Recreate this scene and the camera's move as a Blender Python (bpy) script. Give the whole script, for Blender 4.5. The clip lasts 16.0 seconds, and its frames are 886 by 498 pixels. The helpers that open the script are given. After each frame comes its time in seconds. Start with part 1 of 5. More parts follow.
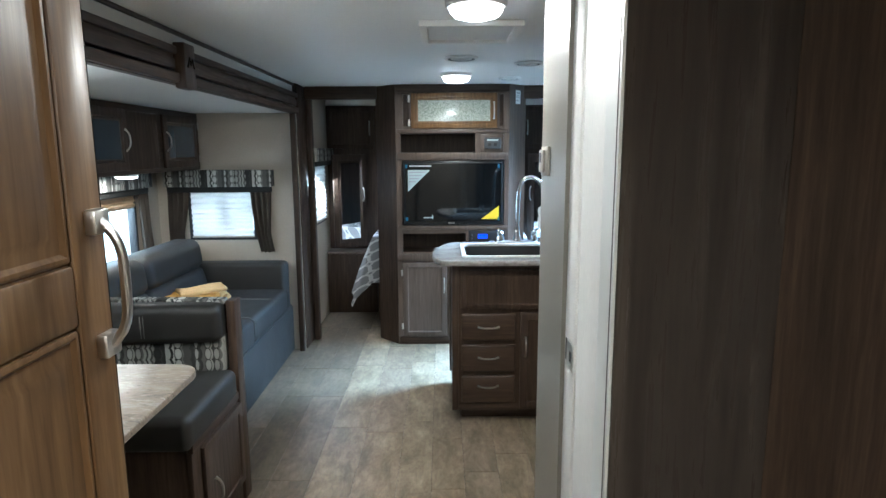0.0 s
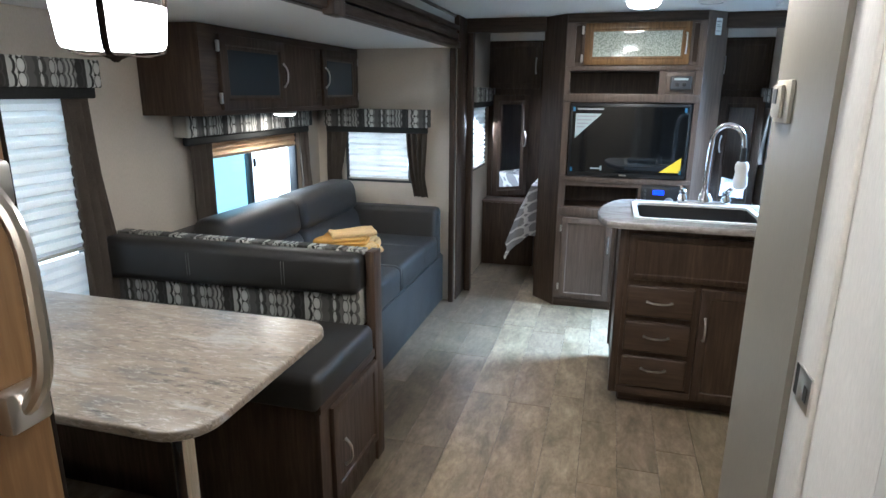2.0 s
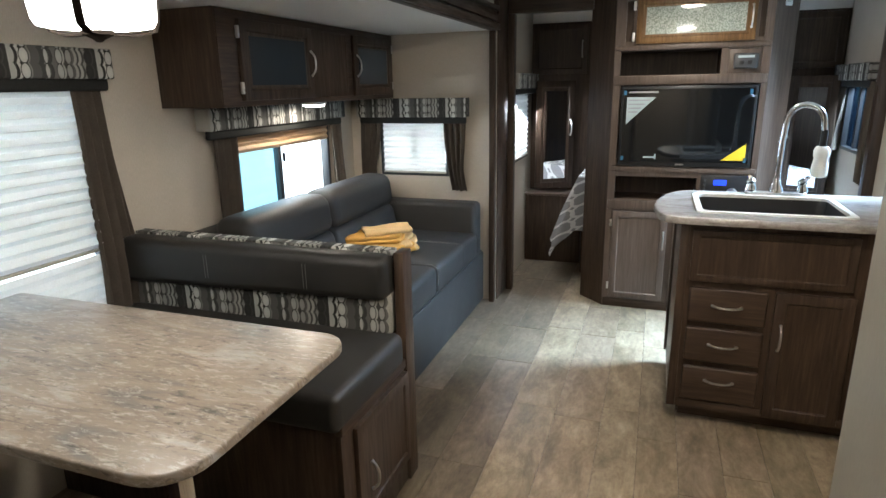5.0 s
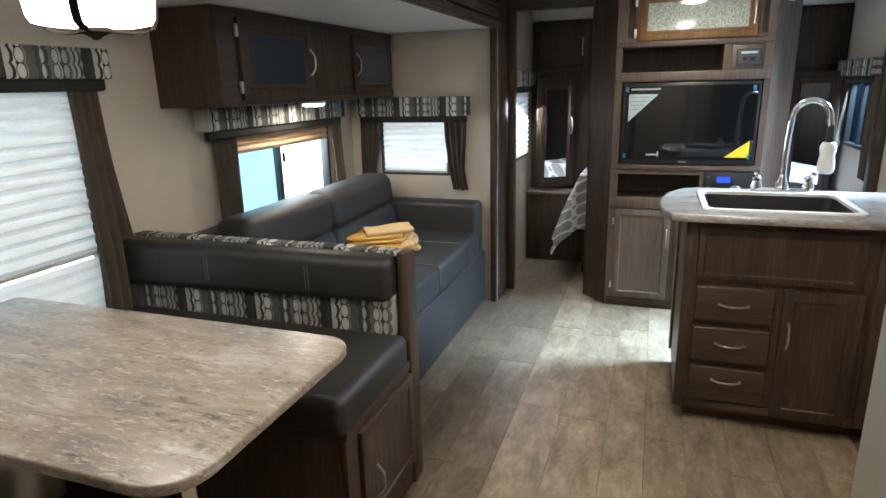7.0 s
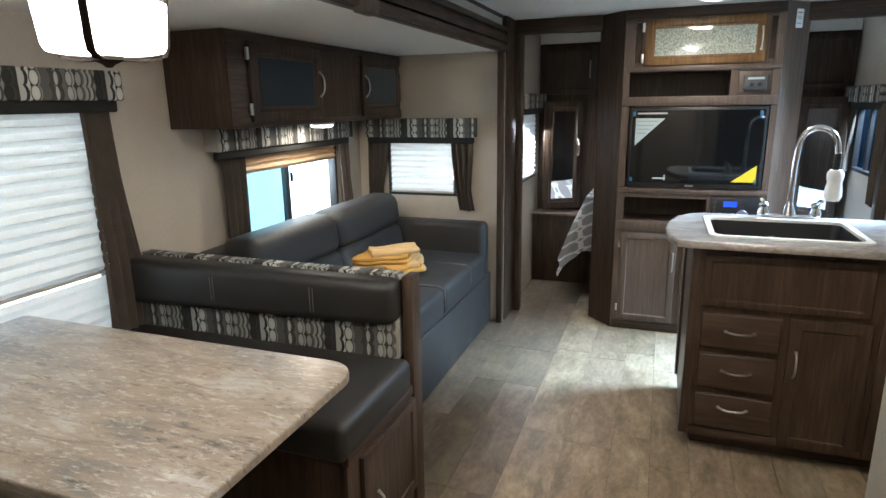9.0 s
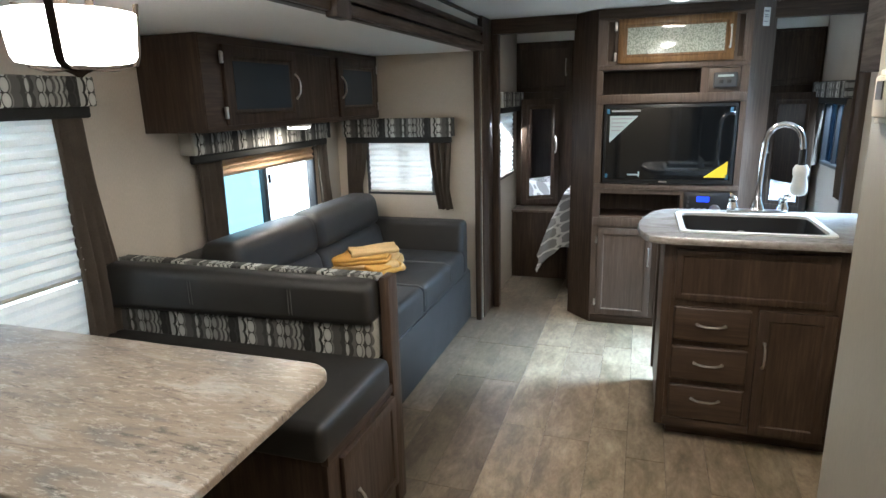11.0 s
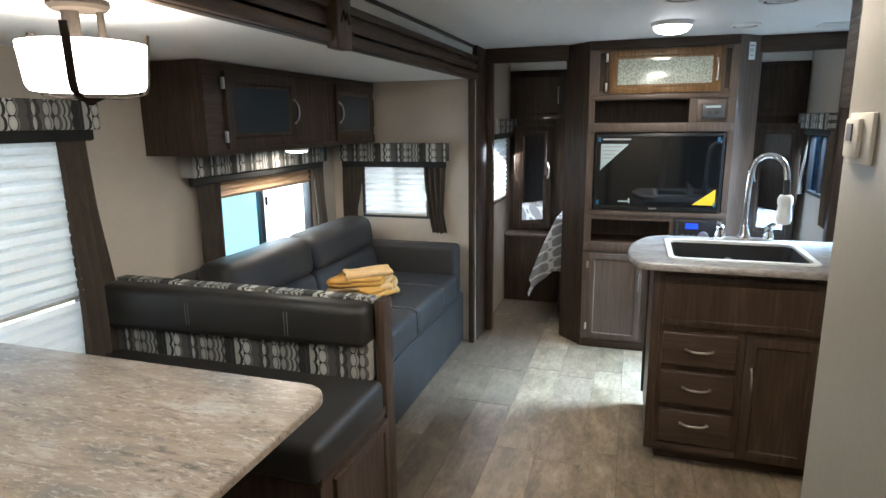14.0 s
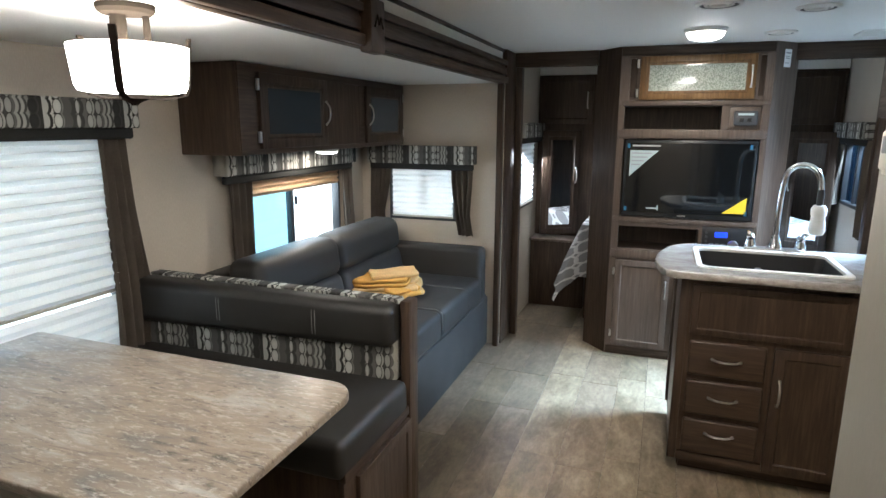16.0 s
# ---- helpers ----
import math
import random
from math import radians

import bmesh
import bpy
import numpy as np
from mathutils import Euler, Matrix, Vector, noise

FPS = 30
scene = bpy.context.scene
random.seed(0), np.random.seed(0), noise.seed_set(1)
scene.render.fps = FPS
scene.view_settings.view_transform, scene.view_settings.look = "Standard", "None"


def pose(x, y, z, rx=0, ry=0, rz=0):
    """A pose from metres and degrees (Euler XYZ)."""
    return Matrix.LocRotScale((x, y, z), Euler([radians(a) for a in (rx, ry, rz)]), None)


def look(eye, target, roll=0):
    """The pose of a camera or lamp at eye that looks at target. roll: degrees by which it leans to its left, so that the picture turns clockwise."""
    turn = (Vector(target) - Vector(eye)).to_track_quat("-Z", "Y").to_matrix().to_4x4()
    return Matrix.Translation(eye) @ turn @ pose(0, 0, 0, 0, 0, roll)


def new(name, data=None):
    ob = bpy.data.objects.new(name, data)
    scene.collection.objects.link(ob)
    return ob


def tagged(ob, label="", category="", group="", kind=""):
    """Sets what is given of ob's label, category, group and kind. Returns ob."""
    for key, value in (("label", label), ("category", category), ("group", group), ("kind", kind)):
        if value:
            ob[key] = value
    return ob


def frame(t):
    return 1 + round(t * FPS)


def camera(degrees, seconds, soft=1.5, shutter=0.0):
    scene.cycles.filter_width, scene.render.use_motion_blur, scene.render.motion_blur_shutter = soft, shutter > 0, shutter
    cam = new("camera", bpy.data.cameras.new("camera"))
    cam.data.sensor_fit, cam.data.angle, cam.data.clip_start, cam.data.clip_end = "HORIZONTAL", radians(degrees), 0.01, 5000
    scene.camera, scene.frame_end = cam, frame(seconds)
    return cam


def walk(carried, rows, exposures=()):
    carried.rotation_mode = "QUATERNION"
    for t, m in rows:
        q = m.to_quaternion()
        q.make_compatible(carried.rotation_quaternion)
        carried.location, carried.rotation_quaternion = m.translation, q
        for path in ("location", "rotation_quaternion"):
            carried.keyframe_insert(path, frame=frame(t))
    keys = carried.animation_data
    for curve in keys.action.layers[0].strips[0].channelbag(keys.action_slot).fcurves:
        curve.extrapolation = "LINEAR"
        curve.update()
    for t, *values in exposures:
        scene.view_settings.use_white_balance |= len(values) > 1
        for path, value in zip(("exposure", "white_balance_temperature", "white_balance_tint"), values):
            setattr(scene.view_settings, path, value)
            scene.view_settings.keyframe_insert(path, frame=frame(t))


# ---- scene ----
cam = camera(73.2, 16.0)
PATH = [
    (0, (0.31, -0.247, 1.447), (0.312, 1.726, 1.119), -0.3),
    (0.5, (0.327, -0.154, 1.43), (0.216, 1.807, 1.049), 0.3),
    (1, (0.335, -0.061, 1.421), (0.028, 1.869, 0.999), 1.6),
    (1.5, (0.315, 0.017, 1.409), (0.051, 1.942, 0.937), 0.0),
    (2, (0.28, 0.093, 1.428), (-0.23, 1.959, 0.92), 0.4),
    (2.5, (0.28, 0.192, 1.415), (-0.278, 2.057, 0.956), 2.2),
    (3, (0.261, 0.243, 1.396), (-0.354, 2.065, 0.848), 1.7),
    (3.5, (0.267, 0.275, 1.393), (-0.376, 2.09, 0.854), -0.2),
    (6, (0.227, 0.327, 1.389), (-0.427, 2.146, 0.875), -1.2),
    (6.5, (0.224, 0.333, 1.385), (-0.44, 2.15, 0.879), -1.1),
    (7, (0.217, 0.34, 1.386), (-0.428, 2.157, 0.856), -1.5),
    (7.5, (0.22, 0.334, 1.391), (-0.429, 2.153, 0.873), -1.8),
    (8, (0.221, 0.343, 1.399), (-0.429, 2.163, 0.885), -1.7),
    (8.5, (0.225, 0.344, 1.404), (-0.484, 2.155, 0.938), -1.7),
    (9, (0.221, 0.345, 1.411), (-0.448, 2.168, 0.935), -0.9),
    (11.5, (0.257, 0.313, 1.436), (-0.357, 2.153, 0.948), -1.6),
    (12, (0.256, 0.292, 1.444), (-0.376, 2.143, 1.027), -0.8),
    (12.5, (0.258, 0.282, 1.446), (-0.376, 2.134, 1.037), -0.3),
    (13, (0.26, 0.284, 1.443), (-0.335, 2.15, 1.038), -0.1),
    (13.5, (0.256, 0.289, 1.443), (-0.356, 2.149, 1.036), 0.0),
    (14, (0.26, 0.286, 1.448), (-0.336, 2.149, 1.031), -0.7),
    (14.5, (0.268, 0.282, 1.454), (-0.324, 2.148, 1.044), -1.9),
    (15, (0.267, 0.282, 1.453), (-0.34, 2.141, 1.034), -1.6),
    (15.5, (0.263, 0.283, 1.459), (-0.355, 2.142, 1.056), -1.6),
    (16, (0.257, 0.267, 1.453), (-0.416, 2.105, 1.044), 0.2),
]
walk(cam, [(t, look(eye, target, roll)) for t, eye, target, roll in PATH],
     [(0.0, 0.86, 5180, 4), (1.5, 0.86, 5250, 9), (2.4, 0.84, 5680, 10), (3.3, 0.84, 6080, 10), (16.0, 0.84, 5900, 10)])

# ---------------------------------------------------------------- light
world = bpy.data.worlds.new("sky")
scene.world = world
world.use_nodes = True
_nt = world.node_tree
_sky = _nt.nodes.new("ShaderNodeTexSky")
_sky.sky_type = "NISHITA"
_sky.sun_disc = False
_sky.sun_elevation = radians(38)
_sky.sun_rotation = radians(100)
_nt.links.new(_sky.outputs["Color"], _nt.nodes["Background"].inputs["Color"])
_nt.nodes["Background"].inputs["Strength"].default_value = 0.15
scene.view_settings.exposure = 0.84

sun = new("sun", bpy.data.lights.new("sun", "SUN"))
sun.data.energy, sun.data.angle, sun.data.color = 1.0, radians(10), (1.0, 0.96, 0.9)
sun.matrix_world = look((6, 0.5, 5), (0, 3.6, 0))


def window_light(name, eye, target, sx, sy, watts, colour):
    """Sky light at an opening."""
    d = bpy.data.lights.new(name, "AREA")
    d.shape, d.size, d.size_y, d.energy, d.color = "RECTANGLE", sx, sy, watts, colour
    ob = new(name, d)
    ob.matrix_world = look(eye, target)
    return ob


window_light("daylight_entry", (2.5, 4.18, 2.6), (0.0, 3.55, 0.0), 1.0, 1.0, 660, (0.56, 0.78, 1.0))
window_light("daylight_sofa_window", (-1.98, 3.23, 1.05), (-0.5, 3.1, 0.5), 0.9, 0.45, 9, (0.88, 0.96, 1.0))
window_light("daylight_dinette_window", (-1.90, 1.23, 1.9), (-1.6, 1.25, 0.9), 1.4, 0.5, 18.0, (1.0, 0.99, 0.97))
window_light("daylight_end_window", (-1.25, 4.10, 1.0), (-1.2, 3.0, 1.05), 0.45, 0.34, 2.6, (0.93, 0.98, 1.0))
window_light("daylight_bedroom_window", (-0.82, 4.75, 1.1), (0.0, 4.45, 0.15), 0.55, 0.45, 22, (0.93, 0.98, 1.0))


def lamp_disc(name, x, y, z, watts, colour, size):
    """The light of a ceiling lamp, thrown downwards."""
    d = bpy.data.lights.new(name, "AREA")
    d.shape, d.size, d.energy, d.color = "DISK", size, watts, colour
    ob = new(name, d)
    ob.location = (x, y, z)
    return ob


WARM = (1.0, 0.87, 0.69)
lamp_disc("lamp_hall", 0.42, 1.72, 1.846, 13.0, WARM, 0.14)
lamp_disc("lamp_tower", 0.40, 3.52, 1.846, 6.0, WARM, 0.14)
lamp_disc("lamp_bathroom", 0.34, 0.60, 1.846, 1.3, WARM, 0.14)
# Added, unseen lamp at the rear: brightens the door casing and dark panel.
lamp_disc("fill_bathroom_rear", 0.30, -0.85, 1.846, 12.0, WARM, 0.14)
lamp_disc("lamp_puck", -1.46, 3.12, 1.292, 3.4, WARM, 0.07)
lamp_disc("lamp_dinette", -0.865, 1.32, 1.488, 1.6, WARM, 0.16)
top = lamp_disc("lamp_dinette_top", -0.865, 1.32, 1.622, 0.9, WARM, 0.19)
top.rotation_euler = (math.pi, 0, 0)

# ---------------------------------------------------------------- materials


def mat(name, colour, rough=0.5, metal=0.0, spec=0.5):
    m = bpy.data.materials.new(name)
    m.use_nodes = True
    b = m.node_tree.nodes["Principled BSDF"]
    b.inputs["Base Color"].default_value = (*colour, 1)
    b.inputs["Roughness"].default_value = rough
    b.inputs["Metallic"].default_value = metal
    b.inputs["Specular IOR Level"].default_value = spec
    return m


def nodes(m):
    t = m.node_tree
    return t, t.nodes["Principled BSDF"]


def coords(t, scale, use="Object"):
    c = t.nodes.new("ShaderNodeTexCoord")
    mp = t.nodes.new("ShaderNodeMapping")
    mp.inputs["Scale"].default_value = scale
    t.links.new(c.outputs[use], mp.inputs["Vector"])
    return mp.outputs["Vector"]


def noise_tex(t, vec, scale, detail=4.0, rough=0.6, dist=0.0):
    n = t.nodes.new("ShaderNodeTexNoise")
    n.inputs["Scale"].default_value = scale
    n.inputs["Detail"].default_value = detail
    n.inputs["Roughness"].default_value = rough
    n.inputs["Distortion"].default_value = dist
    t.links.new(vec, n.inputs["Vector"])
    return n.outputs["Fac"]


def ramp(t, fac, stops):
    r = t.nodes.new("ShaderNodeValToRGB")
    els = r.color_ramp.elements
    while len(els) < len(stops):
        els.new(0.5)
    for e, (p, c) in zip(els, stops):
        e.position, e.color = p, (*c, 1)
    t.links.new(fac, r.inputs["Fac"])
    return r.outputs["Color"]


def bump(t, b, fac, strength, dist=0.002):
    n = t.nodes.new("ShaderNodeBump")
    n.inputs["Strength"].default_value = strength
    n.inputs["Distance"].default_value = dist
    t.links.new(fac, n.inputs["Height"])
    t.links.new(n.outputs["Normal"], b.inputs["Normal"])


def mathn(t, op, a, b=None, clamp=False):
    n = t.nodes.new("ShaderNodeMath")
    n.operation, n.use_clamp = op, clamp
    for i, v in enumerate((a, b)):
        if v is None:
            continue
        if isinstance(v, (int, float)):
            n.inputs[i].default_value = v
        else:
            t.links.new(v, n.inputs[i])
    return n.outputs[0]


def mixc(t, fac, a, b, mode="MIX"):
    n = t.nodes.new("ShaderNodeMix")
    n.data_type, n.blend_type = "RGBA", mode
    for sock, v in ((n.inputs[0], fac), (n.inputs[6], a), (n.inputs[7], b)):
        if isinstance(v, (int, float)):
            sock.default_value = v
        elif isinstance(v, tuple):
            sock.default_value = (*v, 1)
        else:
            t.links.new(v, sock)
    return n.outputs[2]


def wood(name, dark, mid, light, scale=(26, 26, 1.6), rough=0.46):
    """Straight-grained laminate; the grain runs along the axis with the small scale."""
    m = mat(name, mid, rough, spec=0.32)
    t, b = nodes(m)
    v = coords(t, scale)
    fine = noise_tex(t, v, 3.0, 6, 0.65, 0.3)
    v2 = coords(t, tuple(s * 0.22 for s in scale))
    broad = noise_tex(t, v2, 2.0, 3, 0.5, 0.6)
    f = mathn(t, "ADD", mathn(t, "MULTIPLY", fine, 0.65), mathn(t, "MULTIPLY", broad, 0.35))
    t.links.new(ramp(t, f, [(0.33, dark), (0.52, mid), (0.68, light)]), b.inputs["Base Color"])
    t.links.new(ramp(t, fine, [(0.3, (rough + 0.12,) * 3), (0.7, (rough - 0.06,) * 3)]), b.inputs["Roughness"])
    bump(t, b, fine, 0.12, 0.001)
    return m


WOOD = wood("dark_walnut_laminate", (0.020, 0.0115, 0.007), (0.043, 0.0262, 0.0165), (0.074, 0.048, 0.032))
WOOD_X = wood("dark_walnut_laminate_across", (0.020, 0.0115, 0.007), (0.043, 0.0262, 0.0165), (0.074, 0.048, 0.032), (1.6, 26, 26))
WOOD_Y = wood("dark_walnut_laminate_along", (0.020, 0.0115, 0.007), (0.043, 0.0262, 0.0165), (0.074, 0.048, 0.032), (26, 1.6, 26))
TOWER = wood("greyed_walnut_laminate", (0.066, 0.048, 0.038), (0.102, 0.076, 0.061), (0.142, 0.110, 0.091), rough=0.36)
HONEY = wood("honey_brown_wood", (0.080, 0.040, 0.0145), (0.155, 0.084, 0.033), (0.235, 0.138, 0.061), rough=0.35)
HONEY_X = wood("honey_brown_wood_across", (0.080, 0.040, 0.0145), (0.155, 0.084, 0.033), (0.235, 0.138, 0.061), (1.6, 26, 26), rough=0.35)
PANEL = wood("dark_grey_wood_panel", (0.026, 0.020, 0.0165), (0.054, 0.043, 0.0355), (0.095, 0.078, 0.065), (14, 14, 0.8), rough=0.27)
SHADEWOOD = wood("pale_wood_shade_rail", (0.30, 0.19, 0.11), (0.42, 0.29, 0.18), (0.55, 0.40, 0.27), (26, 1.6, 26))


def wallpaper(name, colour):
    m = mat(name, colour, 0.62)
    t, b = nodes(m)
    v = coords(t, (1, 1, 1))
    weave = noise_tex(t, coords(t, (300, 300, 60)), 1.0, 3)
    cloud = noise_tex(t, v, 2.2, 3)
    c0 = tuple(x * 0.88 for x in colour)
    c1 = tuple(min(1, x * 1.07) for x in colour)
    t.links.new(ramp(t, mathn(t, "ADD", mathn(t, "MULTIPLY", weave, 0.5), mathn(t, "MULTIPLY", cloud, 0.5)), [(0.35, c0), (0.65, c1)]), b.inputs["Base Color"])
    bump(t, b, weave, 0.15, 0.0006)
    return m


WALL = wallpaper("beige_wallboard", (0.47, 0.42, 0.35))
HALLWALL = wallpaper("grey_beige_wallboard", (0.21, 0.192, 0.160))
BEIGEPL = mat("beige_plastic", (0.42, 0.39, 0.33), 0.45)
HEADWALL = wallpaper("cream_wallboard", (0.50, 0.48, 0.43))
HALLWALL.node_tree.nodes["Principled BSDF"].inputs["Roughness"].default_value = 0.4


def ceiling_mat():
    m = mat("white_ceiling_panel", (0.72, 0.72, 0.70), 0.55)
    t, b = nodes(m)
    n = noise_tex(t, coords(t, (1, 1, 1)), 160, 3)
    t.links.new(ramp(t, n, [(0.3, (0.70, 0.70, 0.69)), (0.7, (0.79, 0.79, 0.775))]), b.inputs["Base Color"])
    bump(t, b, n, 0.12, 0.0008)
    return m


CEIL = ceiling_mat()


def floor_mat():
    m = mat("mottled_vinyl_plank", (0.3, 0.27, 0.22), 0.42)
    t, b = nodes(m)
    oi = t.nodes.new("ShaderNodeObjectInfo")
    comb = t.nodes.new("ShaderNodeVectorMath")
    comb.operation = "ADD"
    sc = t.nodes.new("ShaderNodeVectorMath")
    sc.operation = "SCALE"
    cx = t.nodes.new("ShaderNodeCombineXYZ")
    for i in range(3):
        t.links.new(oi.outputs["Random"], cx.inputs[i])
    t.links.new(cx.outputs[0], sc.inputs[0])
    sc.inputs["Scale"].default_value = 37.0
    t.links.new(coords(t, (1.0, 0.42, 1.0)), comb.inputs[0])
    t.links.new(sc.outputs[0], comb.inputs[1])
    blot = noise_tex(t, comb.outputs[0], 9, 6, 0.68, 0.5)
    grain = noise_tex(t, comb.outputs[0], 48, 5, 0.7, 0.2)
    f = mathn(t, "ADD", mathn(t, "MULTIPLY", blot, 0.68), mathn(t, "MULTIPLY", grain, 0.32))
    base = ramp(t, f, [(0.33, (0.088, 0.064, 0.039)), (0.46, (0.190, 0.148, 0.097)), (0.56, (0.285, 0.230, 0.160)), (0.69, (0.43, 0.36, 0.265))])
    t.links.new(mixc(t, 1.0, base, oi.outputs["Color"], "MULTIPLY"), b.inputs["Base Color"])
    t.links.new(ramp(t, blot, [(0.3, (0.36,) * 3), (0.7, (0.50,) * 3)]), b.inputs["Roughness"])
    bump(t, b, grain, 0.15, 0.0008)
    return m


FLOOR = floor_mat()


def stone_laminate(name, stops, streak=(1.0, 0.35, 1.0), rough=0.32):
    m = mat(name, stops[1][1], rough)
    t, b = nodes(m)
    v = coords(t, streak)
    big = noise_tex(t, v, 11, 6, 0.7, 0.8)
    fine = noise_tex(t, v, 70, 4, 0.7)
    f = mathn(t, "ADD", mathn(t, "MULTIPLY", big, 0.6), mathn(t, "MULTIPLY", fine, 0.4))
    t.links.new(ramp(t, f, stops), b.inputs["Base Color"])
    return m


def speckled_laminate(name):
    """Granite-look laminate: tan and grey clouds with fine dark and pale flecks."""
    m = mat(name, (0.3, 0.26, 0.22), 0.33)
    t, b = nodes(m)
    v = coords(t, (0.42, 1.35, 1.0))
    cloud = noise_tex(t, v, 9, 5, 0.62, 0.8)
    base = ramp(t, cloud, [(0.32, (0.150, 0.142, 0.135)), (0.44, (0.215, 0.182, 0.150)), (0.54, (0.262, 0.216, 0.170)), (0.68, (0.34, 0.325, 0.31))])
    fleck = noise_tex(t, v, 48, 6, 0.78, 0.6)
    dark = ramp(t, fleck, [(0.37, (1, 1, 1)), (0.47, (0, 0, 0))])
    pale = ramp(t, noise_tex(t, v, 75, 5, 0.75, 0.4), [(0.53, (0, 0, 0)), (0.63, (1, 1, 1))])
    patch = ramp(t, noise_tex(t, v, 15, 3, 0.6), [(0.40, (1, 1, 1)), (0.60, (0.22, 0.22, 0.22))])
    smear = ramp(t, noise_tex(t, coords(t, (0.30, 1.5, 1.0)), 21, 5, 0.7, 0.9), [(0.60, (0, 0, 0)), (0.68, (0.8, 0.8, 0.8))])
    c0 = mixc(t, mathn(t, "MULTIPLY", dark, patch), base, ramp(t, cloud, [(0.3, (0.060, 0.056, 0.055)), (0.7, (0.095, 0.068, 0.050))]))
    c2 = mixc(t, smear, c0, (0.072, 0.066, 0.068))
    c1 = mixc(t, mathn(t, "MULTIPLY", pale, 0.65), c2, ramp(t, cloud, [(0.3, (0.46, 0.445, 0.42)), (0.7, (0.47, 0.42, 0.36))]))
    t.links.new(c1, b.inputs["Base Color"])
    return m


TABLETOP = speckled_laminate("grey_brown_stone_laminate")
COUNTER = stone_laminate("pale_stone_laminate", [(0.30, (0.11, 0.092, 0.082)), (0.45, (0.195, 0.175, 0.158)), (0.58, (0.275, 0.26, 0.245)), (0.72, (0.36, 0.35, 0.335))], (0.6, 1.2, 1.0), 0.25)


def leather(name, colour, rough=0.42):
    m = mat(name, colour, rough)
    t, b = nodes(m)
    v = t.nodes.new("ShaderNodeTexVoronoi")
    v.inputs["Scale"].default_value = 420
    t.links.new(coords(t, (1, 1, 1)), v.inputs["Vector"])
    big = noise_tex(t, coords(t, (1, 1, 1)), 5, 3)
    t.links.new(ramp(t, big, [(0.3, tuple(c * 0.8 for c in colour)), (0.7, tuple(c * 1.25 for c in colour))]), b.inputs["Base Color"])
    t.links.new(ramp(t, big, [(0.3, (rough - 0.05,) * 3), (0.7, (rough + 0.08,) * 3)]), b.inputs["Roughness"])
    bump(t, b, mathn(t, "ADD", v.outputs["Distance"], mathn(t, "MULTIPLY", big, 2.0)), 0.18, 0.0012)
    return m


SOFA = leather("charcoal_leatherette", (0.0215, 0.0202, 0.0192), 0.56)
BENCH = leather("black_brown_leatherette", (0.016, 0.0148, 0.013), 0.52)
STITCH = mat("pale_grey_thread", (0.13, 0.13, 0.12), 0.8)


def beads(name, along, flat=0.0):
    """Printed fabric: columns of beads in white, grey and olive on charcoal. along: 'x' or 'y'."""
    m = mat(name, (0.2, 0.2, 0.18), 0.85, spec=0.2)
    t, b = nodes(m)
    c = t.nodes.new("ShaderNodeTexCoord")
    s = t.nodes.new("ShaderNodeSeparateXYZ")
    t.links.new(c.outputs["Object"], s.inputs[0])
    u = s.outputs["X" if along == "x" else "Y"]
    v = s.outputs["Z"]
    if flat:
        v = mathn(t, "ADD", v, s.outputs["Y"])
    R, P = 0.31, 0.047                      # repeat across, bead pitch
    cv = mathn(t, "DIVIDE", v, P)
    arch = mathn(t, "ABSOLUTE", mathn(t, "SINE", mathn(t, "MULTIPLY", cv, math.pi)))
    fu = mathn(t, "FRACT", mathn(t, "ADD", mathn(t, "DIVIDE", u, R), 20.0))
    fv = mathn(t, "SUBTRACT", mathn(t, "FRACT", cv), 0.5)
    fs = mathn(t, "SUBTRACT", fu, mathn(t, "MULTIPLY", mathn(t, "SQRT", arch), 0.034))
    greys = ((0.0, 0.36), (0.035, 0.03), (0.07, 0.46), (0.105, 0.035), (0.15, 0.20), (0.20, 0.09), (0.30, 0.055), (0.36, 0.19), (0.395, 0.05),
             (0.44, 0.12), (0.53, 0.30), (0.575, 0.05), (0.62, 0.10), (0.69, 0.27), (0.725, 0.055), (0.75, 0.30), (0.785, 0.06), (0.81, 0.21), (0.85, 0.05), (0.93, 0.032))
    full = ramp(t, fs, [(p, (g, g * 0.985, g * 0.90)) for p, g in greys])
    full.node.color_ramp.interpolation = "CONSTANT"
    for mid, half, g in ((0.165, 0.046, 0.50), (0.40, 0.022, 0.40), (0.545, 0.036, 0.36), (0.655, 0.034, 0.27), (0.90, 0.044, 0.030)):
        dx = mathn(t, "DIVIDE", mathn(t, "SUBTRACT", fu, mid), half)
        dy = mathn(t, "DIVIDE", fv, 0.47)
        d = mathn(t, "ADD", mathn(t, "MULTIPLY", dx, dx), mathn(t, "MULTIPLY", dy, dy))
        full = mixc(t, mathn(t, "LESS_THAN", d, 1.45), full, ramp(t, d, [(0.0, (0.035, 0.034, 0.030)), (1.0, (0.035, 0.034, 0.030))]))
        full = mixc(t, mathn(t, "LESS_THAN", d, 1.0), full, ramp(t, d, [(0.0, (g, g * 0.99, g * 0.92)), (1.0, (g * 0.85, g * 0.84, g * 0.78))]))
    wv = noise_tex(t, coords(t, (500, 500, 500)), 1.0, 2)
    t.links.new(full, b.inputs["Base Color"])
    bump(t, b, wv, 0.2, 0.0006)
    return m


BEADS_X = beads("bead_print_fabric_x", "x", 1.0)
BEADS_Y = beads("bead_print_fabric_y", "y")


